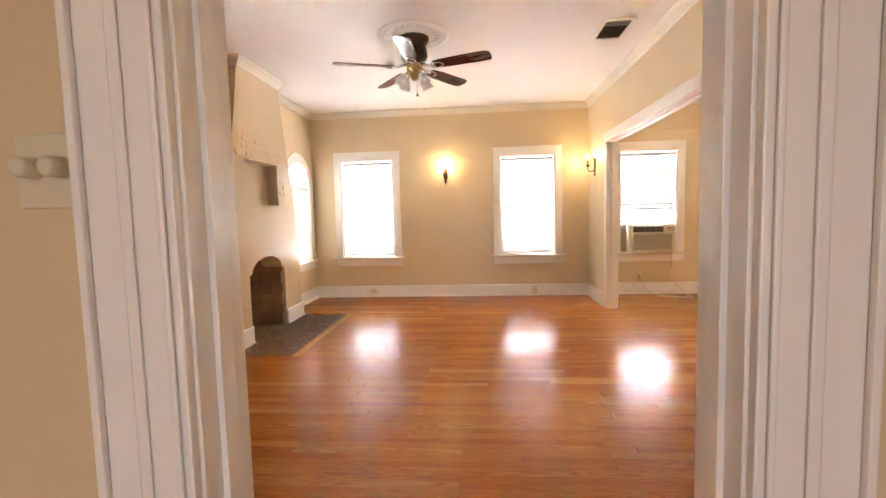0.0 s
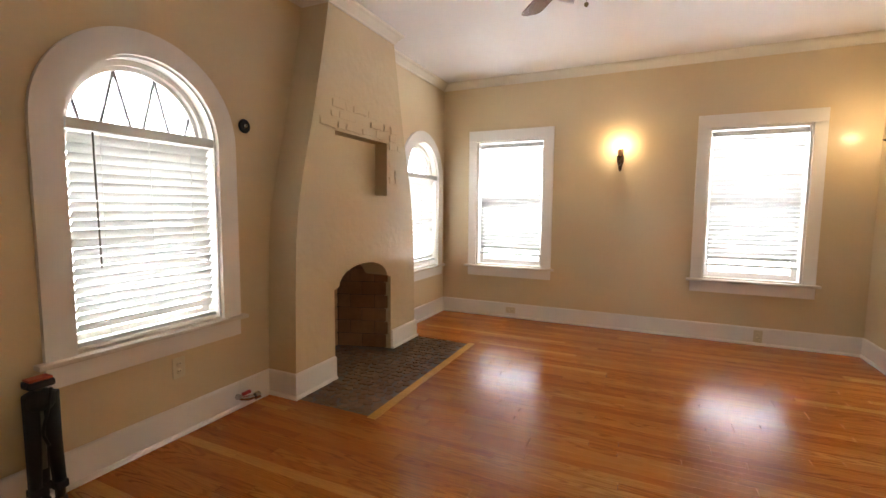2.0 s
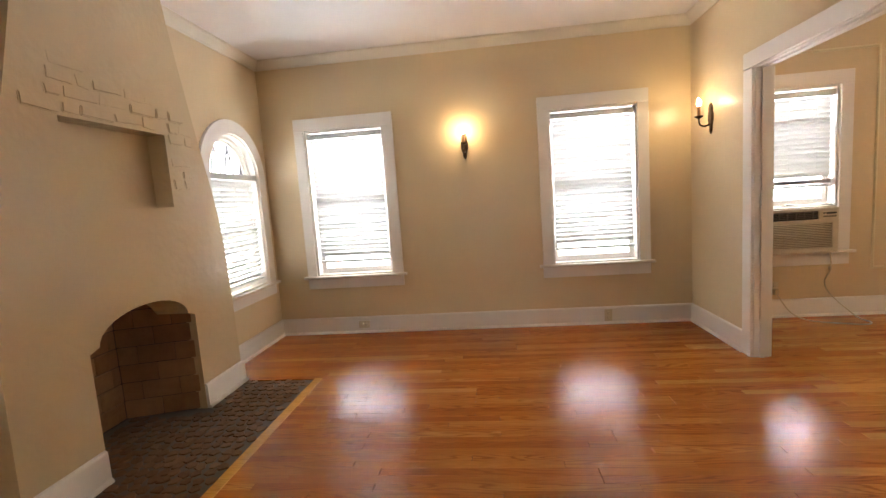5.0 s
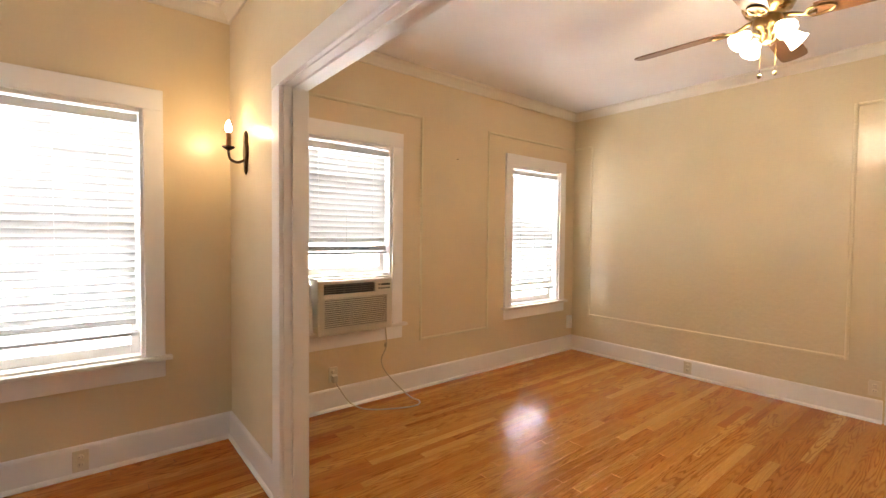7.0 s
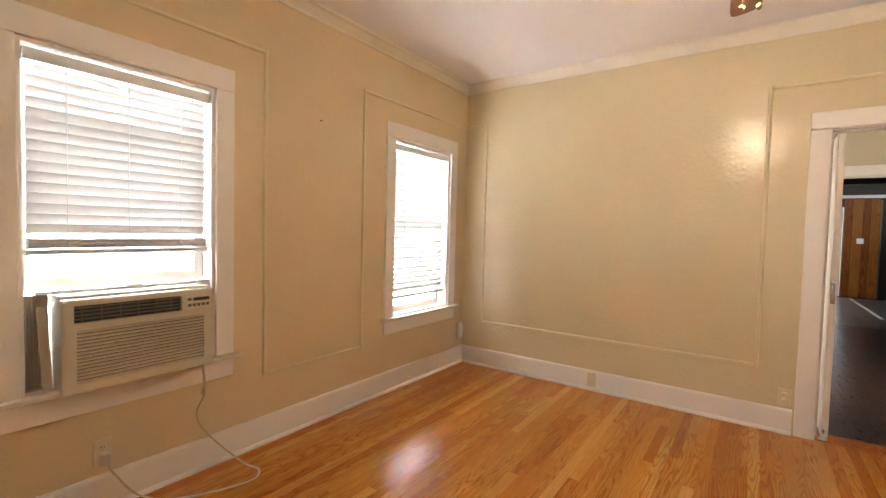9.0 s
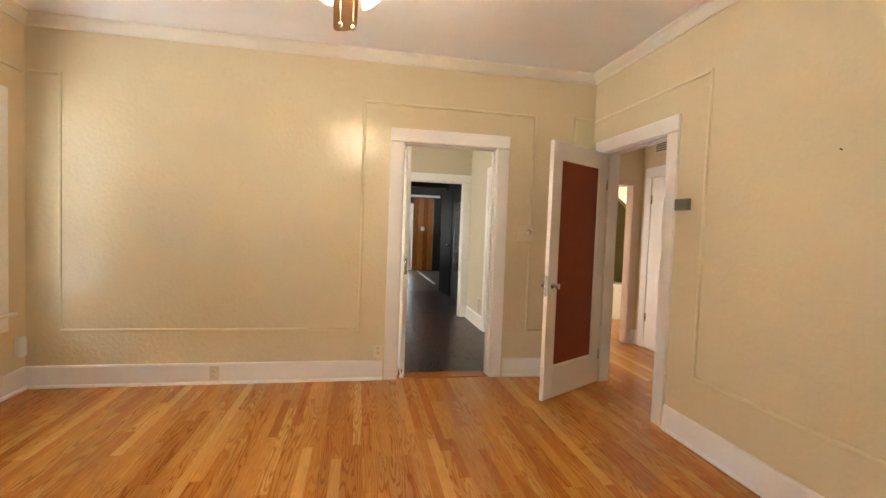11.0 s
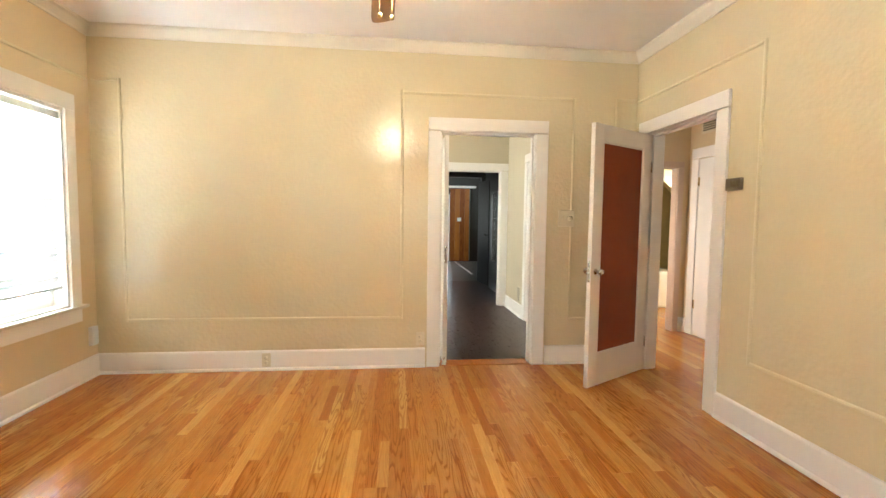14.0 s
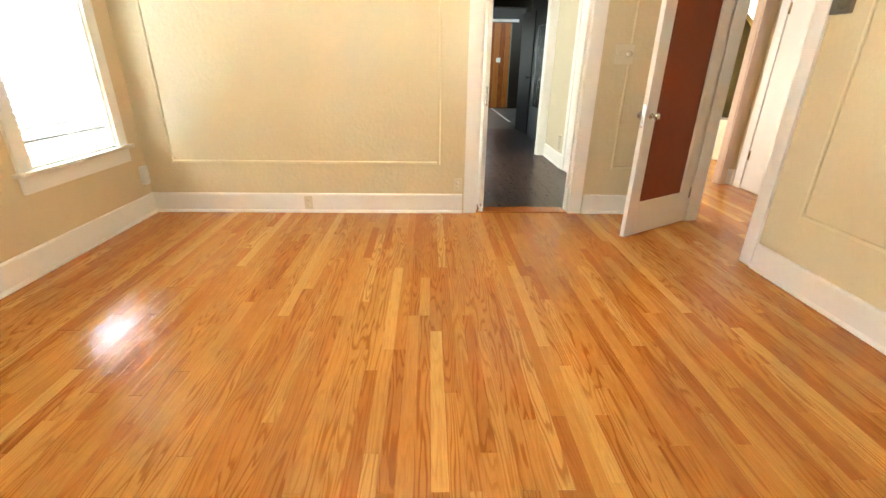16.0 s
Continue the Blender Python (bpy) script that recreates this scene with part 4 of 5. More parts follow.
# ---- ceiling fans ----
def fan(m, turn, count, blade, shell, lit, label):
    """A hugger fan with flat blades and four glass shades; m stands at the ceiling."""
    root = thing("ceiling_fan", m, label, "ceiling fan")
    part("housing", lathe(bmesh.new(), [(0.0, 0.0), (0.125, 0.0), (0.135, -0.02), (0.13, -0.05), (0.1, -0.09), (0.115, -0.12), (0.118, -0.18), (0.1, -0.215), (0.055, -0.235), (0.05, -0.25)], 32), shell, root)
    part("hub", lathe(bmesh.new(), [(0.06, -0.235), (0.068, -0.25), (0.066, -0.29), (0.05, -0.31), (0.035, -0.325), (0.035, -0.36), (0.02, -0.375), (0.0, -0.376)], 28), ANTIQUE if lit else BRASS, root, "aged brass hub")
    zb = -0.265
    for i in range(count):
        a = turn + 360 / count * i
        bm = bmesh.new()
        pts = [(0.19, -0.05), (0.3, -0.062), (0.62, -0.068), (0.665, -0.062), (0.685, -0.042), (0.69, 0.0), (0.685, 0.042), (0.665, 0.062), (0.62, 0.068), (0.3, 0.062), (0.19, 0.05)]
        prism(bm, pts, -0.004, 0.004, "z")
        b = part("blade", bm, blade, root, "", pose(0, 0, zb, 0, 0, a) @ pose(0, 0, 0, -12, 0, 0))
        iron = bmesh.new()
        tube(iron, [(0.06, 0, 0.02), (0.1, 0, 0.012), (0.15, 0, -0.008), (0.2, 0, -0.01)], [0.012, 0.01, 0.009, 0.006], 8)
        tube(iron, curve_pts([(0.15, 0, -0.008), (0.18, 0.035, -0.009), (0.24, 0.032, -0.009), (0.27, 0, -0.009), (0.24, -0.032, -0.009), (0.18, -0.035, -0.009), (0.15, 0, -0.008)], 4), 0.006, 6)
        part("blade_iron", iron, CHROME if not lit else ANTIQUE, b)
    for i in range(4):
        a = 45 + 90 * i
        arm = part("light_arm", tube(bmesh.new(), curve_pts([(0.03, 0, -0.335), (0.065, 0, -0.322), (0.09, 0, -0.33), (0.1, 0, -0.345)], 4), 0.008, 8), ANTIQUE if lit else BRASS, root, "", pose(0, 0, 0, 0, 0, a))
        tilt = pose(0.1, 0, -0.345, 0, -32, 0) @ Matrix.Scale(0.8, 4) if not lit else pose(0.09, 0, -0.318, 0, -52, 0) @ Matrix.Scale(0.74, 4)
        n, prof = 24, [(0.022, 0.0), (0.03, -0.012), (0.044, -0.05), (0.052, -0.085), (0.064, -0.115), (0.061, -0.114), (0.048, -0.085), (0.04, -0.05), (0.026, -0.012), (0.019, -0.002)]
        bm = lathe(bmesh.new(), prof, n, None, True)
        for v in bm.verts:
            k = round(math.atan2(v.co.y, v.co.x) / (2 * math.pi / n))
            v.co.x *= 1 + (0.05 if k % 2 else -0.03)
            v.co.y *= 1 + (0.05 if k % 2 else -0.03)
        s = part("shade", bm, LITSHADE if lit else SHADE, arm, "lit frosted glass tulip shade" if lit else "ribbed clear glass tulip shade", tilt)
        s.visible_shadow = not lit
        part("bulb", lathe(bmesh.new(), [(0.0, -0.02), (0.012, -0.03), (0.022, -0.06), (0.018, -0.085), (0.0, -0.095)], 14), FLAME if lit else WHITEP, arm, "", tilt)
    for x, y, z in ((0.03, -0.03, -0.525), (-0.02, 0.025, -0.54)) if lit else ((0.02, 0.0, -0.5),):
        c = part("pull_chain", tube(bmesh.new(), [(x, y, -0.37), (x, y, z)], 0.0013, 5), ANTIQUE, root)
        part("chain_knob", lathe(bmesh.new(), [(0.0, 0.012), (0.01, 0.006), (0.011, -0.004), (0.006, -0.012), (0.0, -0.014)], 12), ANTIQUE, c, "", pose(x, y, z))
    return root


FAN1, FAN2 = (-0.5, 4.17), (3.66, 4.5)
fan(pose(*FAN1, H - 0.008), 270, 5, CHERRY, BRONZE, False, "hugger ceiling fan with dark cherry blades, lights off")
fan(pose(*FAN2, H - 0.035), 93, 4, BLADE, BRASS, True, "brass ceiling fan with brown blades and lit glass shades")
bulb_light("fan_light", (FAN2[0], FAN2[1], H - 0.5), FAN_BULB_W, (1.0, 0.82, 0.58), 0.1)
can = thing("fan_canopy", pose(*FAN2, H), "brass canopy ring between fan and ceiling", "canopy")
part("ring", lathe(bmesh.new(), [(0.0, 0.0), (0.14, 0.0), (0.138, -0.02), (0.126, -0.036), (0.0, -0.036)], 32), BRASS, can)
med = thing("ceiling_medallion", pose(*FAN1, H), "round white plaster ceiling medallion with leaf relief", "medallion")
part("disc", lathe(bmesh.new(), [(0.0, 0.0), (0.31, 0.0), (0.31, -0.012), (0.295, -0.022), (0.27, -0.02), (0.255, -0.012), (0.17, -0.012), (0.15, -0.03), (0.0, -0.03)], 48), CEIL, med)
for i in range(20):
    a = 2 * math.pi * i / 20
    bm = lathe(bmesh.new(), [(0.0, 0.012), (0.022, 0.006), (0.028, 0.0), (0.0, -0.002)], 10)
    part("leaf", bm, CEIL, med, "", Matrix.Translation((0.215 * math.cos(a), 0.215 * math.sin(a), -0.012)) @ pose(0, 0, 0, 180, 0, math.degrees(-a)) @ Matrix.Diagonal((1.5, 0.75, 1, 1)))

reg = thing("ceiling_vent", pose(1.21, 4.29, H), "white ceiling register, slot shade painted as grey louvres", "vent")
fr = bmesh.new()
for a, b, c, d in ((-0.13, 0.13, -0.22, -0.185), (-0.13, 0.13, 0.185, 0.22), (-0.13, -0.1, -0.185, 0.185), (0.1, 0.13, -0.185, 0.185)):
    box(fr, a, b, c, d, -0.014, 0.0, 0.003)
part("frame", fr, TRIM, reg)
# Flat dark sheet stands in for the unlit duct behind the louvres.
part("duct_shade", boxed(-0.1, 0.1, -0.185, 0.185, -0.003, 0.0), ACDARK, reg)
for i in range(11):
    # Three louvres stay white; grey on the rest imitates slots in shade.
    part("louvre", boxed(-0.1, 0.1, -0.012, 0.012, -0.001, 0.001), WHITEP if i < 3 else GREYP, reg, "", pose(0, -0.16 + i * 0.032, -0.009, 38, 0, 0))


# ---- wall candles ----
def sconce(m, label):
    root = thing("wall_sconce", m, label, "wall lamp", "candle sconces")
    bm = bmesh.new()
    prism(bm, [(0.0, -0.125), (0.016, -0.1), (0.02, -0.06), (0.034, -0.02), (0.036, 0.03), (0.026, 0.06), (0.03, 0.09), (0.016, 0.115), (0.0, 0.13), (-0.016, 0.115), (-0.03, 0.09), (-0.026, 0.06), (-0.036, 0.03), (-0.034, -0.02), (-0.02, -0.06), (-0.016, -0.1)], -0.016, 0.0)
    bmesh.ops.bevel(bm, geom=[e for e in bm.edges if all(v.co.y < -0.01 for v in e.verts)], offset=0.006, segments=2, affect="EDGES")
    part("backplate", bm, BRONZE, root)
    part("arm", tube(bmesh.new(), curve_pts([(0, -0.012, -0.04), (0, -0.05, -0.058), (0, -0.09, -0.045), (0, -0.1, -0.01), (0, -0.1, 0.008)], 6), [0.008] * 12 + [0.007] * 13, 8), BRONZE, root)
    part("drip_cup", lathe(bmesh.new(), [(0.006, 0.0), (0.014, 0.004), (0.032, 0.016), (0.036, 0.022), (0.03, 0.021), (0.012, 0.014), (0.0, 0.014)], 20), BRONZE, root, "", pose(0, -0.1, 0.004))
    part("candle", lathe(bmesh.new(), [(0.013, 0.0), (0.013, 0.085), (0.011, 0.09), (0.0, 0.09)], 16), painted("candle_sleeve", (0.5, 0.25, 0.1), 0.5), root, "brown candle sleeve", pose(0, -0.1, 0.018))
    b = part("bulb", lathe(bmesh.new(), [(0.01, 0.0), (0.017, 0.012), (0.0185, 0.026), (0.013, 0.045), (0.006, 0.06), (0.0, 0.07)], 16), FLAME, root, "glowing flame-shaped bulb", pose(0, -0.1, 0.108))
    b.visible_shadow = False
    w = m @ Vector((0, -0.1, 0.14))
    bulb_light("sconce_light", w, BULB_W, (1.0, 0.72, 0.4), 0.018)


SC = "bronze candle sconce with a lit flame bulb"
sconce(on_wall("north", -0.45, YF, 1.80), SC)
sconce(on_wall("east", XM, 6.49, 1.82), SC)
sconce(on_wall("east", XM, 2.72, 1.84), SC)

# ---- air conditioner in the third window ----
ac = thing("air_conditioner", pose(2.475, YF - 0.06, 0.622), "aged beige window air conditioner with a louvred front", "air conditioner")
part("case", boxed(-0.305, 0.305, -0.035, 0.42, 0.0, 0.4, 0.008), ACBODY, ac)
f0 = boxed(-0.312, 0.312, -0.075, -0.03, -0.012, 0.388, 0.012)
front = part("front", f0, ACBODY, ac)
carve(front, [boxed(-0.27, 0.155, -0.1, -0.05, 0.285, 0.36), boxed(-0.262, 0.262, -0.1, -0.064, 0.03, 0.255)])
part("outlet_shadow", boxed(-0.27, 0.155, -0.052, -0.048, 0.285, 0.36), ACDARK, ac)
for i in range(4):
    part("outlet_bar", boxed(-0.268, 0.153, -0.074, -0.056, 0.299 + i * 0.016, 0.3035 + i * 0.016), GREYP, ac)
for i in range(6):
    part("outlet_rib", boxed(-0.24 + i * 0.07, -0.237 + i * 0.07, -0.066, -0.054, 0.286, 0.359), GREYP, ac)
part("grille_shadow", boxed(-0.262, 0.262, -0.066, -0.062, 0.03, 0.255), GREYP, ac)
for i in range(15):
    part("louvre", boxed(-0.261, 0.261, -0.006, 0.006, -0.0028, 0.0028, 0.001), ACBODY, ac, "", pose(0, -0.069, 0.037 + i * 0.0151, 28, 0, 0))
cp = part("control_panel", boxed(0.17, 0.295, -0.079, -0.07, 0.29, 0.355, 0.003), PLASTIC, ac)
part("display", boxed(0.205, 0.285, -0.081, -0.078, 0.33, 0.346), ACDARK, cp)
part("badge", boxed(0.178, 0.196, -0.081, -0.078, 0.332, 0.345), GREYP, cp)
for i in range(5):
    part("button", boxed(0.18 + i * 0.022, 0.196 + i * 0.022, -0.082, -0.078, 0.302, 0.316, 0.001), GREYP, cp)
for s, x0, x1 in ((-1, -0.395, -0.31), (1, 0.308, 0.366)):
    n = 7
    acc = bmesh.new()
    pts = [(x0 + (x1 - x0) * i / (2 * n), -0.012 if i % 2 else 0.012) for i in range(2 * n + 1)]
    prism(acc, pts + [(x, y + 0.003) for x, y in pts[::-1]], 0.0, 0.4, "z")
    part("side_curtain", acc, WHITEP if s > 0 else STOOL, ac, "pleated side curtain", pose(0, 0.09, 0))
flap = bmesh.new()
prism(flap, [(-0.0015, 0.0), (0.0015, 0.0), (0.0015, 0.33), (-0.0015, 0.35)], -0.05, 0.0, "y")
part("loose_panel", flap, STOOL, ac, "loose white side panel", pose(-0.345, 0.04, 0.01, 0, -4, 28))
part("top_rail", boxed(-0.36, 0.36, 0.07, 0.12, 0.4, 0.412, 0.002), WHITEP, ac)
part("sash_lock", boxed(-0.03, 0.035, 0.06, 0.1, 0.412, 0.424, 0.004), WHITEP, ac)


def outlet(m, label, plate=PLASTIC, holes=True, w=0.036, h=0.058):
    root = thing("wall_outlet", m, label, "outlet", "wall outlets")
    part("plate", boxed(-w, w, -0.006, 0, -h, h, 0.003), plate, root)
    if holes:
        for x, z in ((0, 0.021), (0, -0.021)) if h > w else ((0.021, 0), (-0.021, 0)):
            s = part("socket", lathe(bmesh.new(), [(0.0165, 0.0), (0.0155, 0.002), (0.0, 0.002)], 18, pose(0, 0, 0, 90, 0, 0)), plate, root, "", pose(x, -0.0055, z))
            for q in (-0.006, 0.006):
                part("slot", boxed(q - 0.0012, q + 0.0012, -0.0032, -0.0018, -0.003, 0.006), ACDARK, s)
    return root


OL = "ivory duplex outlet on the baseboard"
outlet(on_wall("north", -1.59, YF - 0.019, 0.09), OL, PLASTIC, True, 0.058, 0.036)
outlet(on_wall("north", 0.84, YF - 0.019, 0.088), OL)
outlet(on_wall("east", XD - 0.019, 5.535, 0.092), OL)
outlet(on_wall("east", XD, 4.235, 0.25), "ivory outlet on the wall beside a doorway")
outlet(on_wall("south", 2.64, YB - 0.019 + 0.038, 0.082), OL, PLASTIC, True, 0.058, 0.036)
outlet(on_wall("west", XL, 3.38, 0.385), "ivory outlet below an arched window")
outlet(on_wall("north", 2.34, YF, 0.275), "ivory outlet with the air conditioner plugged in")
pb = thing("phone_box", on_wall("north", 5.335, YF, 0.335), "white phone jack box on the wall by the corner", "junction box")
part("body", boxed(-0.035, 0.035, -0.035, 0, -0.075, 0.075, 0.006), WHITEP, pb)
part("cover", boxed(-0.03, 0.03, -0.039, -0.034, -0.06, 0.055, 0.003), WHITEP, pb)

cord = thing("power_cord", pose(0, YF, 0), "beige power cord hanging from the air conditioner", "cord")
part("cable", tube(bmesh.new(), curve_pts([(2.75, -0.09, 0.62), (2.765, -0.085, 0.45), (2.74, -0.05, 0.33), (2.8, -0.05, 0.2), (2.93, -0.16, 0.03), (2.965, -0.27, 0.007), (2.88, -0.33, 0.007), (2.7, -0.27, 0.007), (2.55, -0.17, 0.007), (2.45, -0.09, 0.05), (2.37, -0.06, 0.17), (2.342, -0.04, 0.235)], 8), 0.0048, 8), CORD, cord)
part("cable_tie", tube(bmesh.new(), [(2.766, -0.076, 0.475), (2.764, -0.074, 0.44)], 0.011, 8), CORD, cord)
part("plug", boxed(2.322, 2.36, -0.05, -0.006, 0.22, 0.275, 0.006), CORD, cord)

# ---- switches and small wall things ----
dim = thing("dimmer_switch", on_wall("east", XD, 2.94, 1.32), "ivory double switch plate with a round dimmer knob", "switch")
part("plate", boxed(-0.075, 0.075, -0.016, 0, -0.075, 0.075, 0.005), PLASTIC, dim)
part("knob", lathe(bmesh.new(), [(0.024, 0.0), (0.022, 0.02), (0.0, 0.022)], 20, pose(0, 0, 0, 90, 0, 0)), PLASTIC, dim, "", pose(0.03, -0.016, 0))
part("toggle", boxed(-0.04, -0.028, -0.03, -0.016, -0.012, 0.012, 0.002), PLASTIC, dim)
ent = thing("dimmer_switch", on_wall("north", -0.655, YS - 0.14, 1.315), "ivory switch plate with two round dimmer knobs", "switch")
part("plate", boxed(-0.06, 0.06, -0.008, 0, -0.06, 0.06, 0.004), PLASTIC, ent)
for x in (-0.024, 0.024):
    part("knob", lathe(bmesh.new(), [(0.017, 0.0), (0.016, 0.03), (0.012, 0.034), (0.0, 0.034)], 20, pose(0, 0, 0, 90, 0, 0)), PLASTIC, ent, "", pose(x, -0.008, 0.004))
wsw = thing("light_switch", on_wall("west", XL, 2.56, 1.285), "ivory double switch plate on beige plaster", "switch")
part("plate", boxed(-0.058, 0.058, -0.007, 0, -0.058, 0.058, 0.004), PLASTIC, wsw)
for x in (-0.023, 0.023):
    part("toggle", boxed(x - 0.006, x + 0.006, -0.02, -0.006, -0.004, 0.016, 0.002), PLASTIC, wsw)
th = thing("thermostat", on_wall("south", 4.185, YB, 1.54), "small grey-brown thermostat beside the hall doorway", "thermostat")
part("body", boxed(-0.06, 0.06, -0.03, 0, -0.038, 0.038, 0.005), GREYP, th)
part("window", boxed(-0.015, 0.05, -0.033, -0.029, -0.02, 0.02, 0.002), metal("thermostat_face", (0.2, 0.18, 0.13), 0.3), th)
ros = thing("gas_rosette", on_wall("west", XL, 3.87, 1.775), "dark round metal rosette on the wall", "wall fitting")
part("ring", lathe(bmesh.new(), [(0.042, 0.0), (0.044, 0.006), (0.034, 0.014), (0.026, 0.01), (0.0, 0.008)], 24, pose(0, 0, 0, 90, 0, 0)), BLACK, ros)
part("stub", lathe(bmesh.new(), [(0.013, 0.006), (0.013, 0.02), (0.0, 0.021)], 12, pose(0, 0, 0, 90, 0, 0)), CHROME, ros)
valve = thing("gas_valve", on_wall("west", XL - 0.018 + 0.036, 3.74, 0.08) @ Matrix.Scale(1.5, 4), "small steel gas valve with a red handle", "valve")
part("pipe", tube(bmesh.new(), [(0, 0.016, 0), (0, -0.03, 0), (0.02, -0.045, -0.004), (0.055, -0.05, -0.006)], 0.011, 10), CHROME, valve)
part("flange", lathe(bmesh.new(), [(0.028, 0.0), (0.026, 0.006), (0.0, 0.008)], 18, pose(0, 0, 0, 90, 0, 0)), BLACK, valve, "", pose(0, 0.016, 0))
part("nut", lathe(bmesh.new(), [(0.017, 0.0), (0.017, 0.018), (0.0, 0.019)], 6, pose(0, 0, 0, 0, 90, 0)), CHROME, valve, "", pose(0.05, -0.05, -0.006))
part("handle", boxed(-0.012, 0.028, -0.052, -0.04, 0.016, 0.03, 0.004), RED, valve, "red handle")
for x, z in ((3.57, 2.05),):
    nail = thing("nail", on_wall("north", x, YF, z), "small bare nail driven into the plaster", "nail")
    part("shank", tube(bmesh.new(), [(0, 0, 0), (0, -0.02, 0.002)], 0.003, 6), BRONZE, nail)
for x, z in ((3.22, 1.74), (2.74, 1.82)):
    nail = thing("nail", on_wall("south", x, YB, z), "small bare nail driven into the plaster", "nail")
    part("shank", tube(bmesh.new(), [(0, 0, 0), (0, -0.014, 0.002)], 0.003, 6), BRONZE, nail)

# ---- folded tripod by the arched window ----
tri = thing("tripod", pose(-2.395, 2.73, 0), "black folded camera tripod leaning at the wall", "tripod")
for cx, cy, spread in ((0.0, -0.03, 1.15), (-0.026, 0.004, 1.2), (0.012, 0.034, 1.25)):
    bx, by = cx * spread, cy * spread
    leg = part("leg", tube(bmesh.new(), [(bx, by, 0.02), (bx, by, 0.1), (bx, by, 0.102), (cx, cy, 0.3), (cx, cy, 0.5)], [0.018, 0.019, 0.023, 0.027, 0.028], 12), BLACK, tri)
    part("rubber_foot", lathe(bmesh.new(), [(0.014, 0.0), (0.022, 0.008), (0.023, 0.03), (0.017, 0.04), (0.0, 0.041)], 12), BLACK, leg, "", pose(bx, by, 0))
    part("leg_clamp", boxed(bx - 0.024, bx + 0.024, by - 0.024, by + 0.024, 0.075, 0.11, 0.007), BLACK, leg)
part("spider", lathe(bmesh.new(), [(0.045, 0.44), (0.055, 0.46), (0.055, 0.5), (0.03, 0.515), (0.0, 0.516)], 18), BLACK, tri)
part("centre_column", tube(bmesh.new(), [(0, 0, 0.18), (0, 0, 0.54)], 0.012, 10), GREYP, tri)
part("head", boxed(-0.035, 0.035, -0.045, 0.045, 0.53, 0.56, 0.008), BLACK, tri)
part("plate", boxed(-0.028, 0.028, -0.04, 0.04, 0.56, 0.57, 0.003), ORANGE, tri, "orange quick-release plate")
part("strap", tube(bmesh.new(), curve_pts([(0.05, 0.02, 0.53), (0.065, 0.0, 0.45), (0.06, -0.02, 0.36), (0.052, 0.0, 0.29)], 5), 0.006, 6), BLACK, tri)

# ---- hall door, standing open ----
ang = math.degrees(math.atan2(2.985 - 2.30, 4.81 - 5.215))
leaf = thing("door_7", pose(5.207, 2.315, 0.012, 0, 0, ang), "white open door with one red-brown wooden panel", "door", "", "structure")
L, T = 0.795, 0.035
for a, b, c, d, n in ((0.0, 0.115, 0, 2.018, "stile"), (L - 0.115, L, 0, 2.018, "stile"), (0.115, L - 0.115, 0, 0.25, "rail"), (0.115, L - 0.115, 1.89, 2.018, "rail")):
    part(n, boxed(a, b, 0, T, c, d, 0.0025), TRIM, leaf)
part("panel", boxed(0.115, L - 0.115, 0.011, T - 0.011, 0.25, 1.89), PANEL, leaf, "red-brown stained wooden panel")
for y0, y1 in ((0.004, 0.012), (T - 0.012, T - 0.004)):
    fr = bmesh.new()
    for a, b, c, d in ((0.115, 0.127, 0.25, 1.89), (L - 0.127, L - 0.115, 0.25, 1.89), (0.127, L - 0.127, 0.25, 0.262), (0.127, L - 0.127, 1.878, 1.89)):
        box(fr, a, b, y0, y1, c, d, 0.002)
    part("bead", fr, TRIM, leaf)
for s, y in ((-1, 0.0), (1, T)):
    k = lathe(bmesh.new(), [(0.024, 0.0), (0.022, 0.005), (0.01, 0.008), (0.009, 0.03), (0.022, 0.038), (0.027, 0.05), (0.02, 0.062), (0.0, 0.066)], 18, pose(0, 0, 0, -90 * s, 0, 0))
    part("door_knob", k, CHROME, leaf, "worn chrome knob", pose(L - 0.06, y, 0.9))
part("latch_plate", boxed(L - 0.001, L + 0.002, 0.006, T - 0.006, 0.82, 0.98), CHROME, leaf)
for z in (0.25, 1.75):
    part("hinge", tube(bmesh.new(), [(-0.004, T + 0.004, z - 0.045), (-0.004, T + 0.004, z + 0.045)], 0.006, 8), CHROME, leaf)


# ---- oak strip floor ----
STRIP = 0.0572
MESHES = {}


def strip_verts(length, gap=0.0001):
    a, b, c = length / 2 - gap * 9, STRIP / 2 - gap, 0.0004
    return [(-a, -b, -0.014), (a, -b, -0.014), (a, b, -0.014), (-a, b, -0.014), (-a, -b, -c), (a, -b, -c), (a, b, -c), (-a, b, -c),
            (-a + c, -b + c, 0), (a - c, -b + c, 0), (a - c, b - c, 0), (-a + c, b - c, 0)]


STRIP_FACES = [(8, 9, 10, 11)] + [f for i in range(4) for f in ((i, (i + 1) % 4, (i + 1) % 4 + 4, i + 4), (i + 4, (i + 1) % 4 + 4, (i + 1) % 4 + 8, i + 8))]


def strip_mesh(length):
    key = round(length, 3)
    if key not in MESHES:
        me = bpy.data.meshes.new("plank")
        me.from_pydata(strip_verts(key), [], STRIP_FACES)
        me.materials.append(OAK)
        MESHES[key] = me
    return MESHES[key]


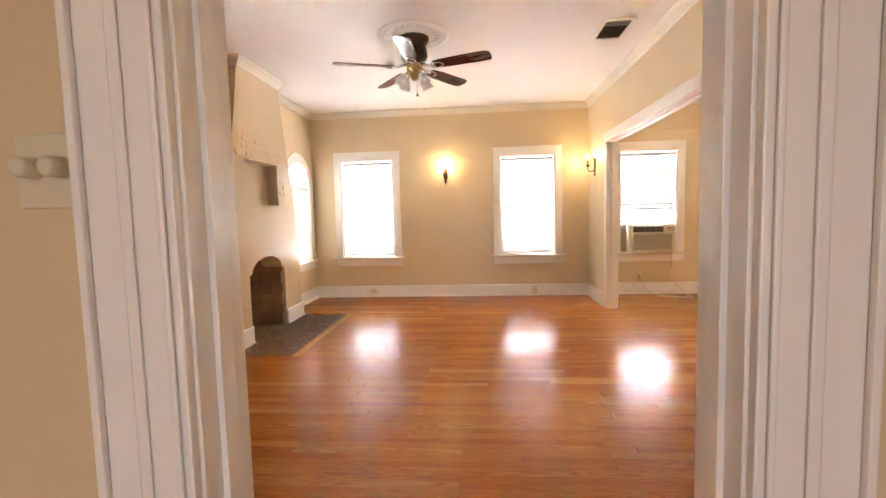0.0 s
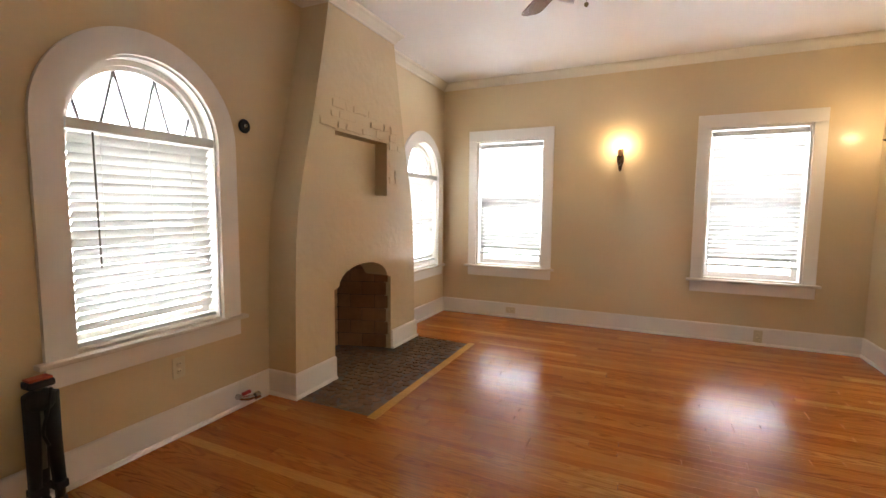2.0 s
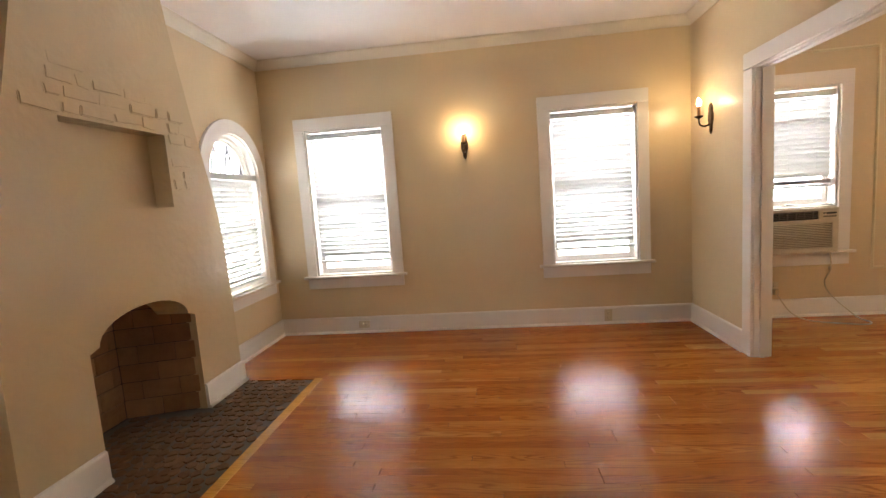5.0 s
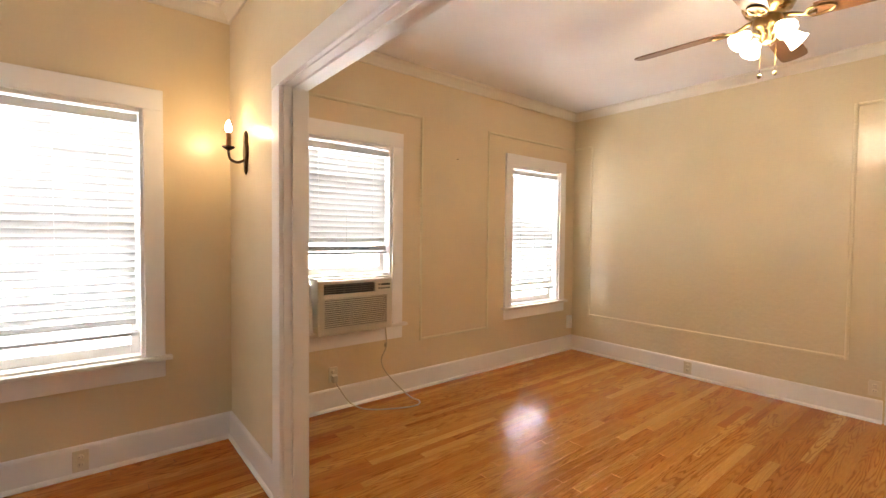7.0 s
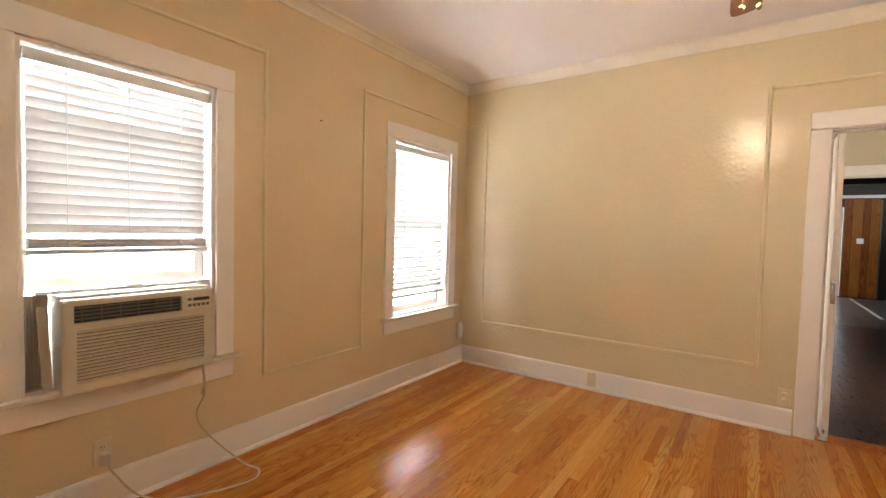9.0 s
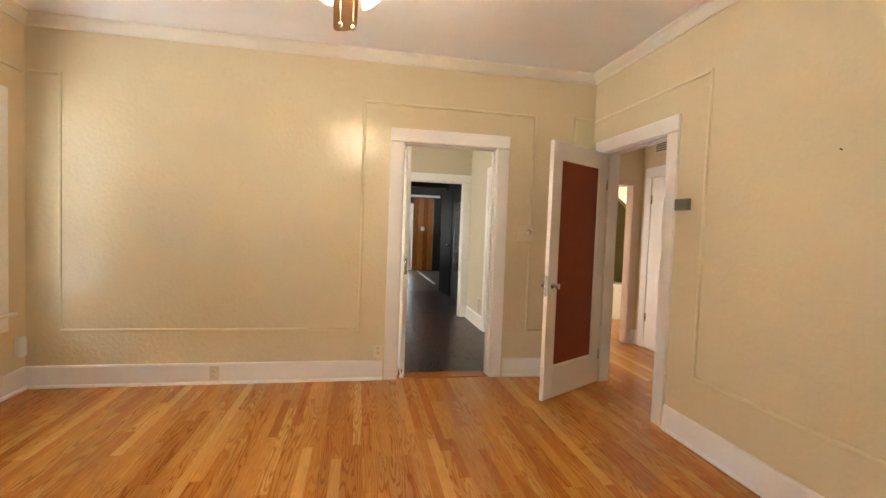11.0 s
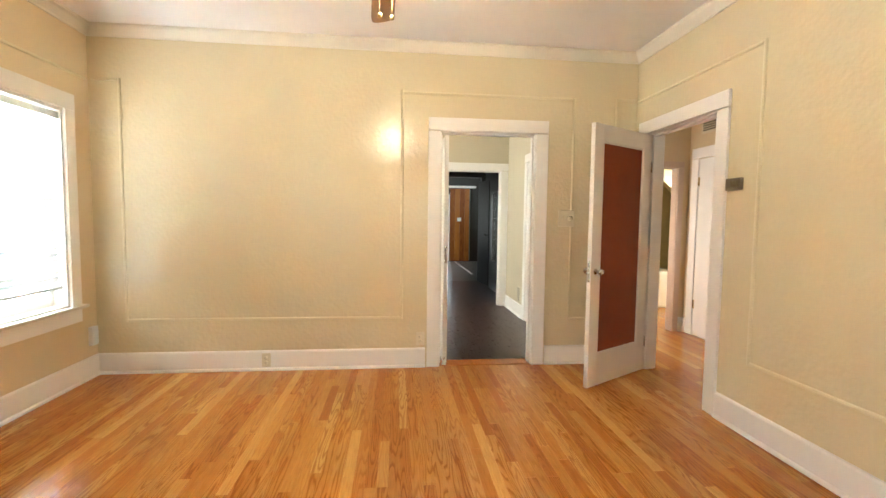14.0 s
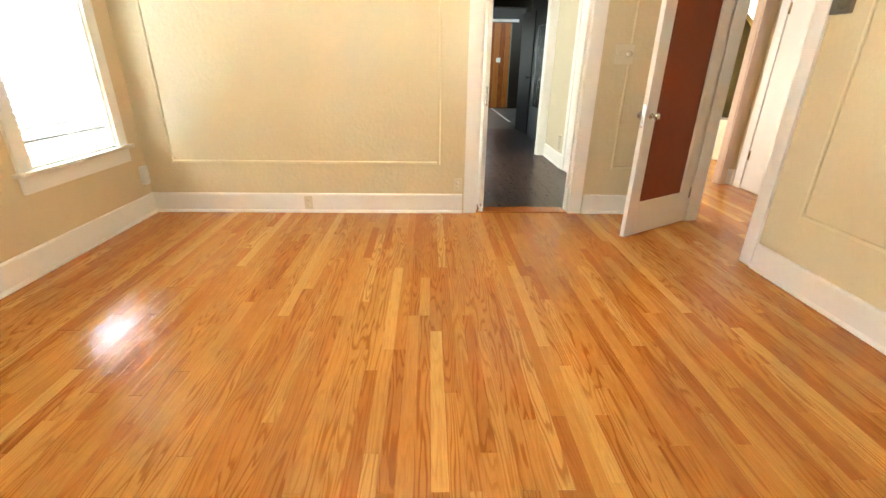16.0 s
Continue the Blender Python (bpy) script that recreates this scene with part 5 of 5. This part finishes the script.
floor = thing("floor", pose(0, 0, 0), "honey and red-brown oak strip floor, glossy varnish", "floor", "", "structure")
rng = random.Random(11)
singles, joined = 0, {"living": ([], []), "dining": ([], [])}
y = -2.1 + STRIP / 2
while y < YF:
    spans = []
    if y < YS - 0.14:
        spans = [(-1.4, 1.4)]
    elif y < YS:
        spans = [(-0.46, 0.45)]
    elif 4.0 < y < 5.69:
        spans = [(-1.6, XD)]
    elif y > YB:
        spans = [(XL, XD)]
    else:
        spans = [(XL, XM)]
    if HY < y < YB:
        spans.append((XM2, 8.7))
    elif y <= HY and y > -0.5:
        spans.append((HX + 0.1, 8.7))
    elif YB <= y < 2.56:
        spans.append((XD2, 8.7))
    for a, b in spans:
        x = a
        first = True
        while x < b - 1e-4:
            n = rng.choice([0.45, 0.6, 0.75, 0.9, 0.9, 1.05, 1.2, 1.2, 1.5, 1.8])
            if first:
                n = rng.choice([0.15, 0.3, 0.45, 0.6, 0.75, 0.9])
            first = False
            if b - x - n < 0.15:
                n = b - x
            near = 1.7 < x + n / 2 < 5.41 and 2.7 < y < 5.45
            tip = math.radians(rng.uniform(-0.2, 0.2))
            if near and singles < 300:
                ob = new("plank", strip_mesh(n))
                ob.parent = floor
                ob.matrix_basis = pose(x + n / 2, y, rng.uniform(-0.0002, 0.0002), math.degrees(tip), 0, 180 * rng.randint(0, 1))
                singles += 1
            else:
                verts, faces = joined["living" if x + n / 2 < XM + 0.06 else "dining"]
                base = len(verts)
                verts += [(p + x + n / 2, q + y, r + q * tip) for p, q, r in strip_verts(n)]
                faces += [tuple(i + base for i in f) for f in STRIP_FACES]
            x += n
    y += STRIP
for (verts, faces), material in ((joined["living"], OAK_DIM), (joined["dining"], OAK)):
    me = bpy.data.meshes.new("planks")
    me.from_pydata(verts, [], faces)
    me.materials.append(material)
    rest = new("planks", me)
    rest.parent = floor
    rest["kind"] = "stuff"
solid("subfloor_entry", boxed(-1.45, 1.45, -2.2, YS - 0.2, -0.05, -0.013), SUBFLOOR, "dark joints under the entry floor", "floor")
solid("subfloor_hall", boxed(XD2, 8.8, -0.6, 2.3, -0.05, -0.013), SUBFLOOR, "dark joints under the hall floor", "floor")
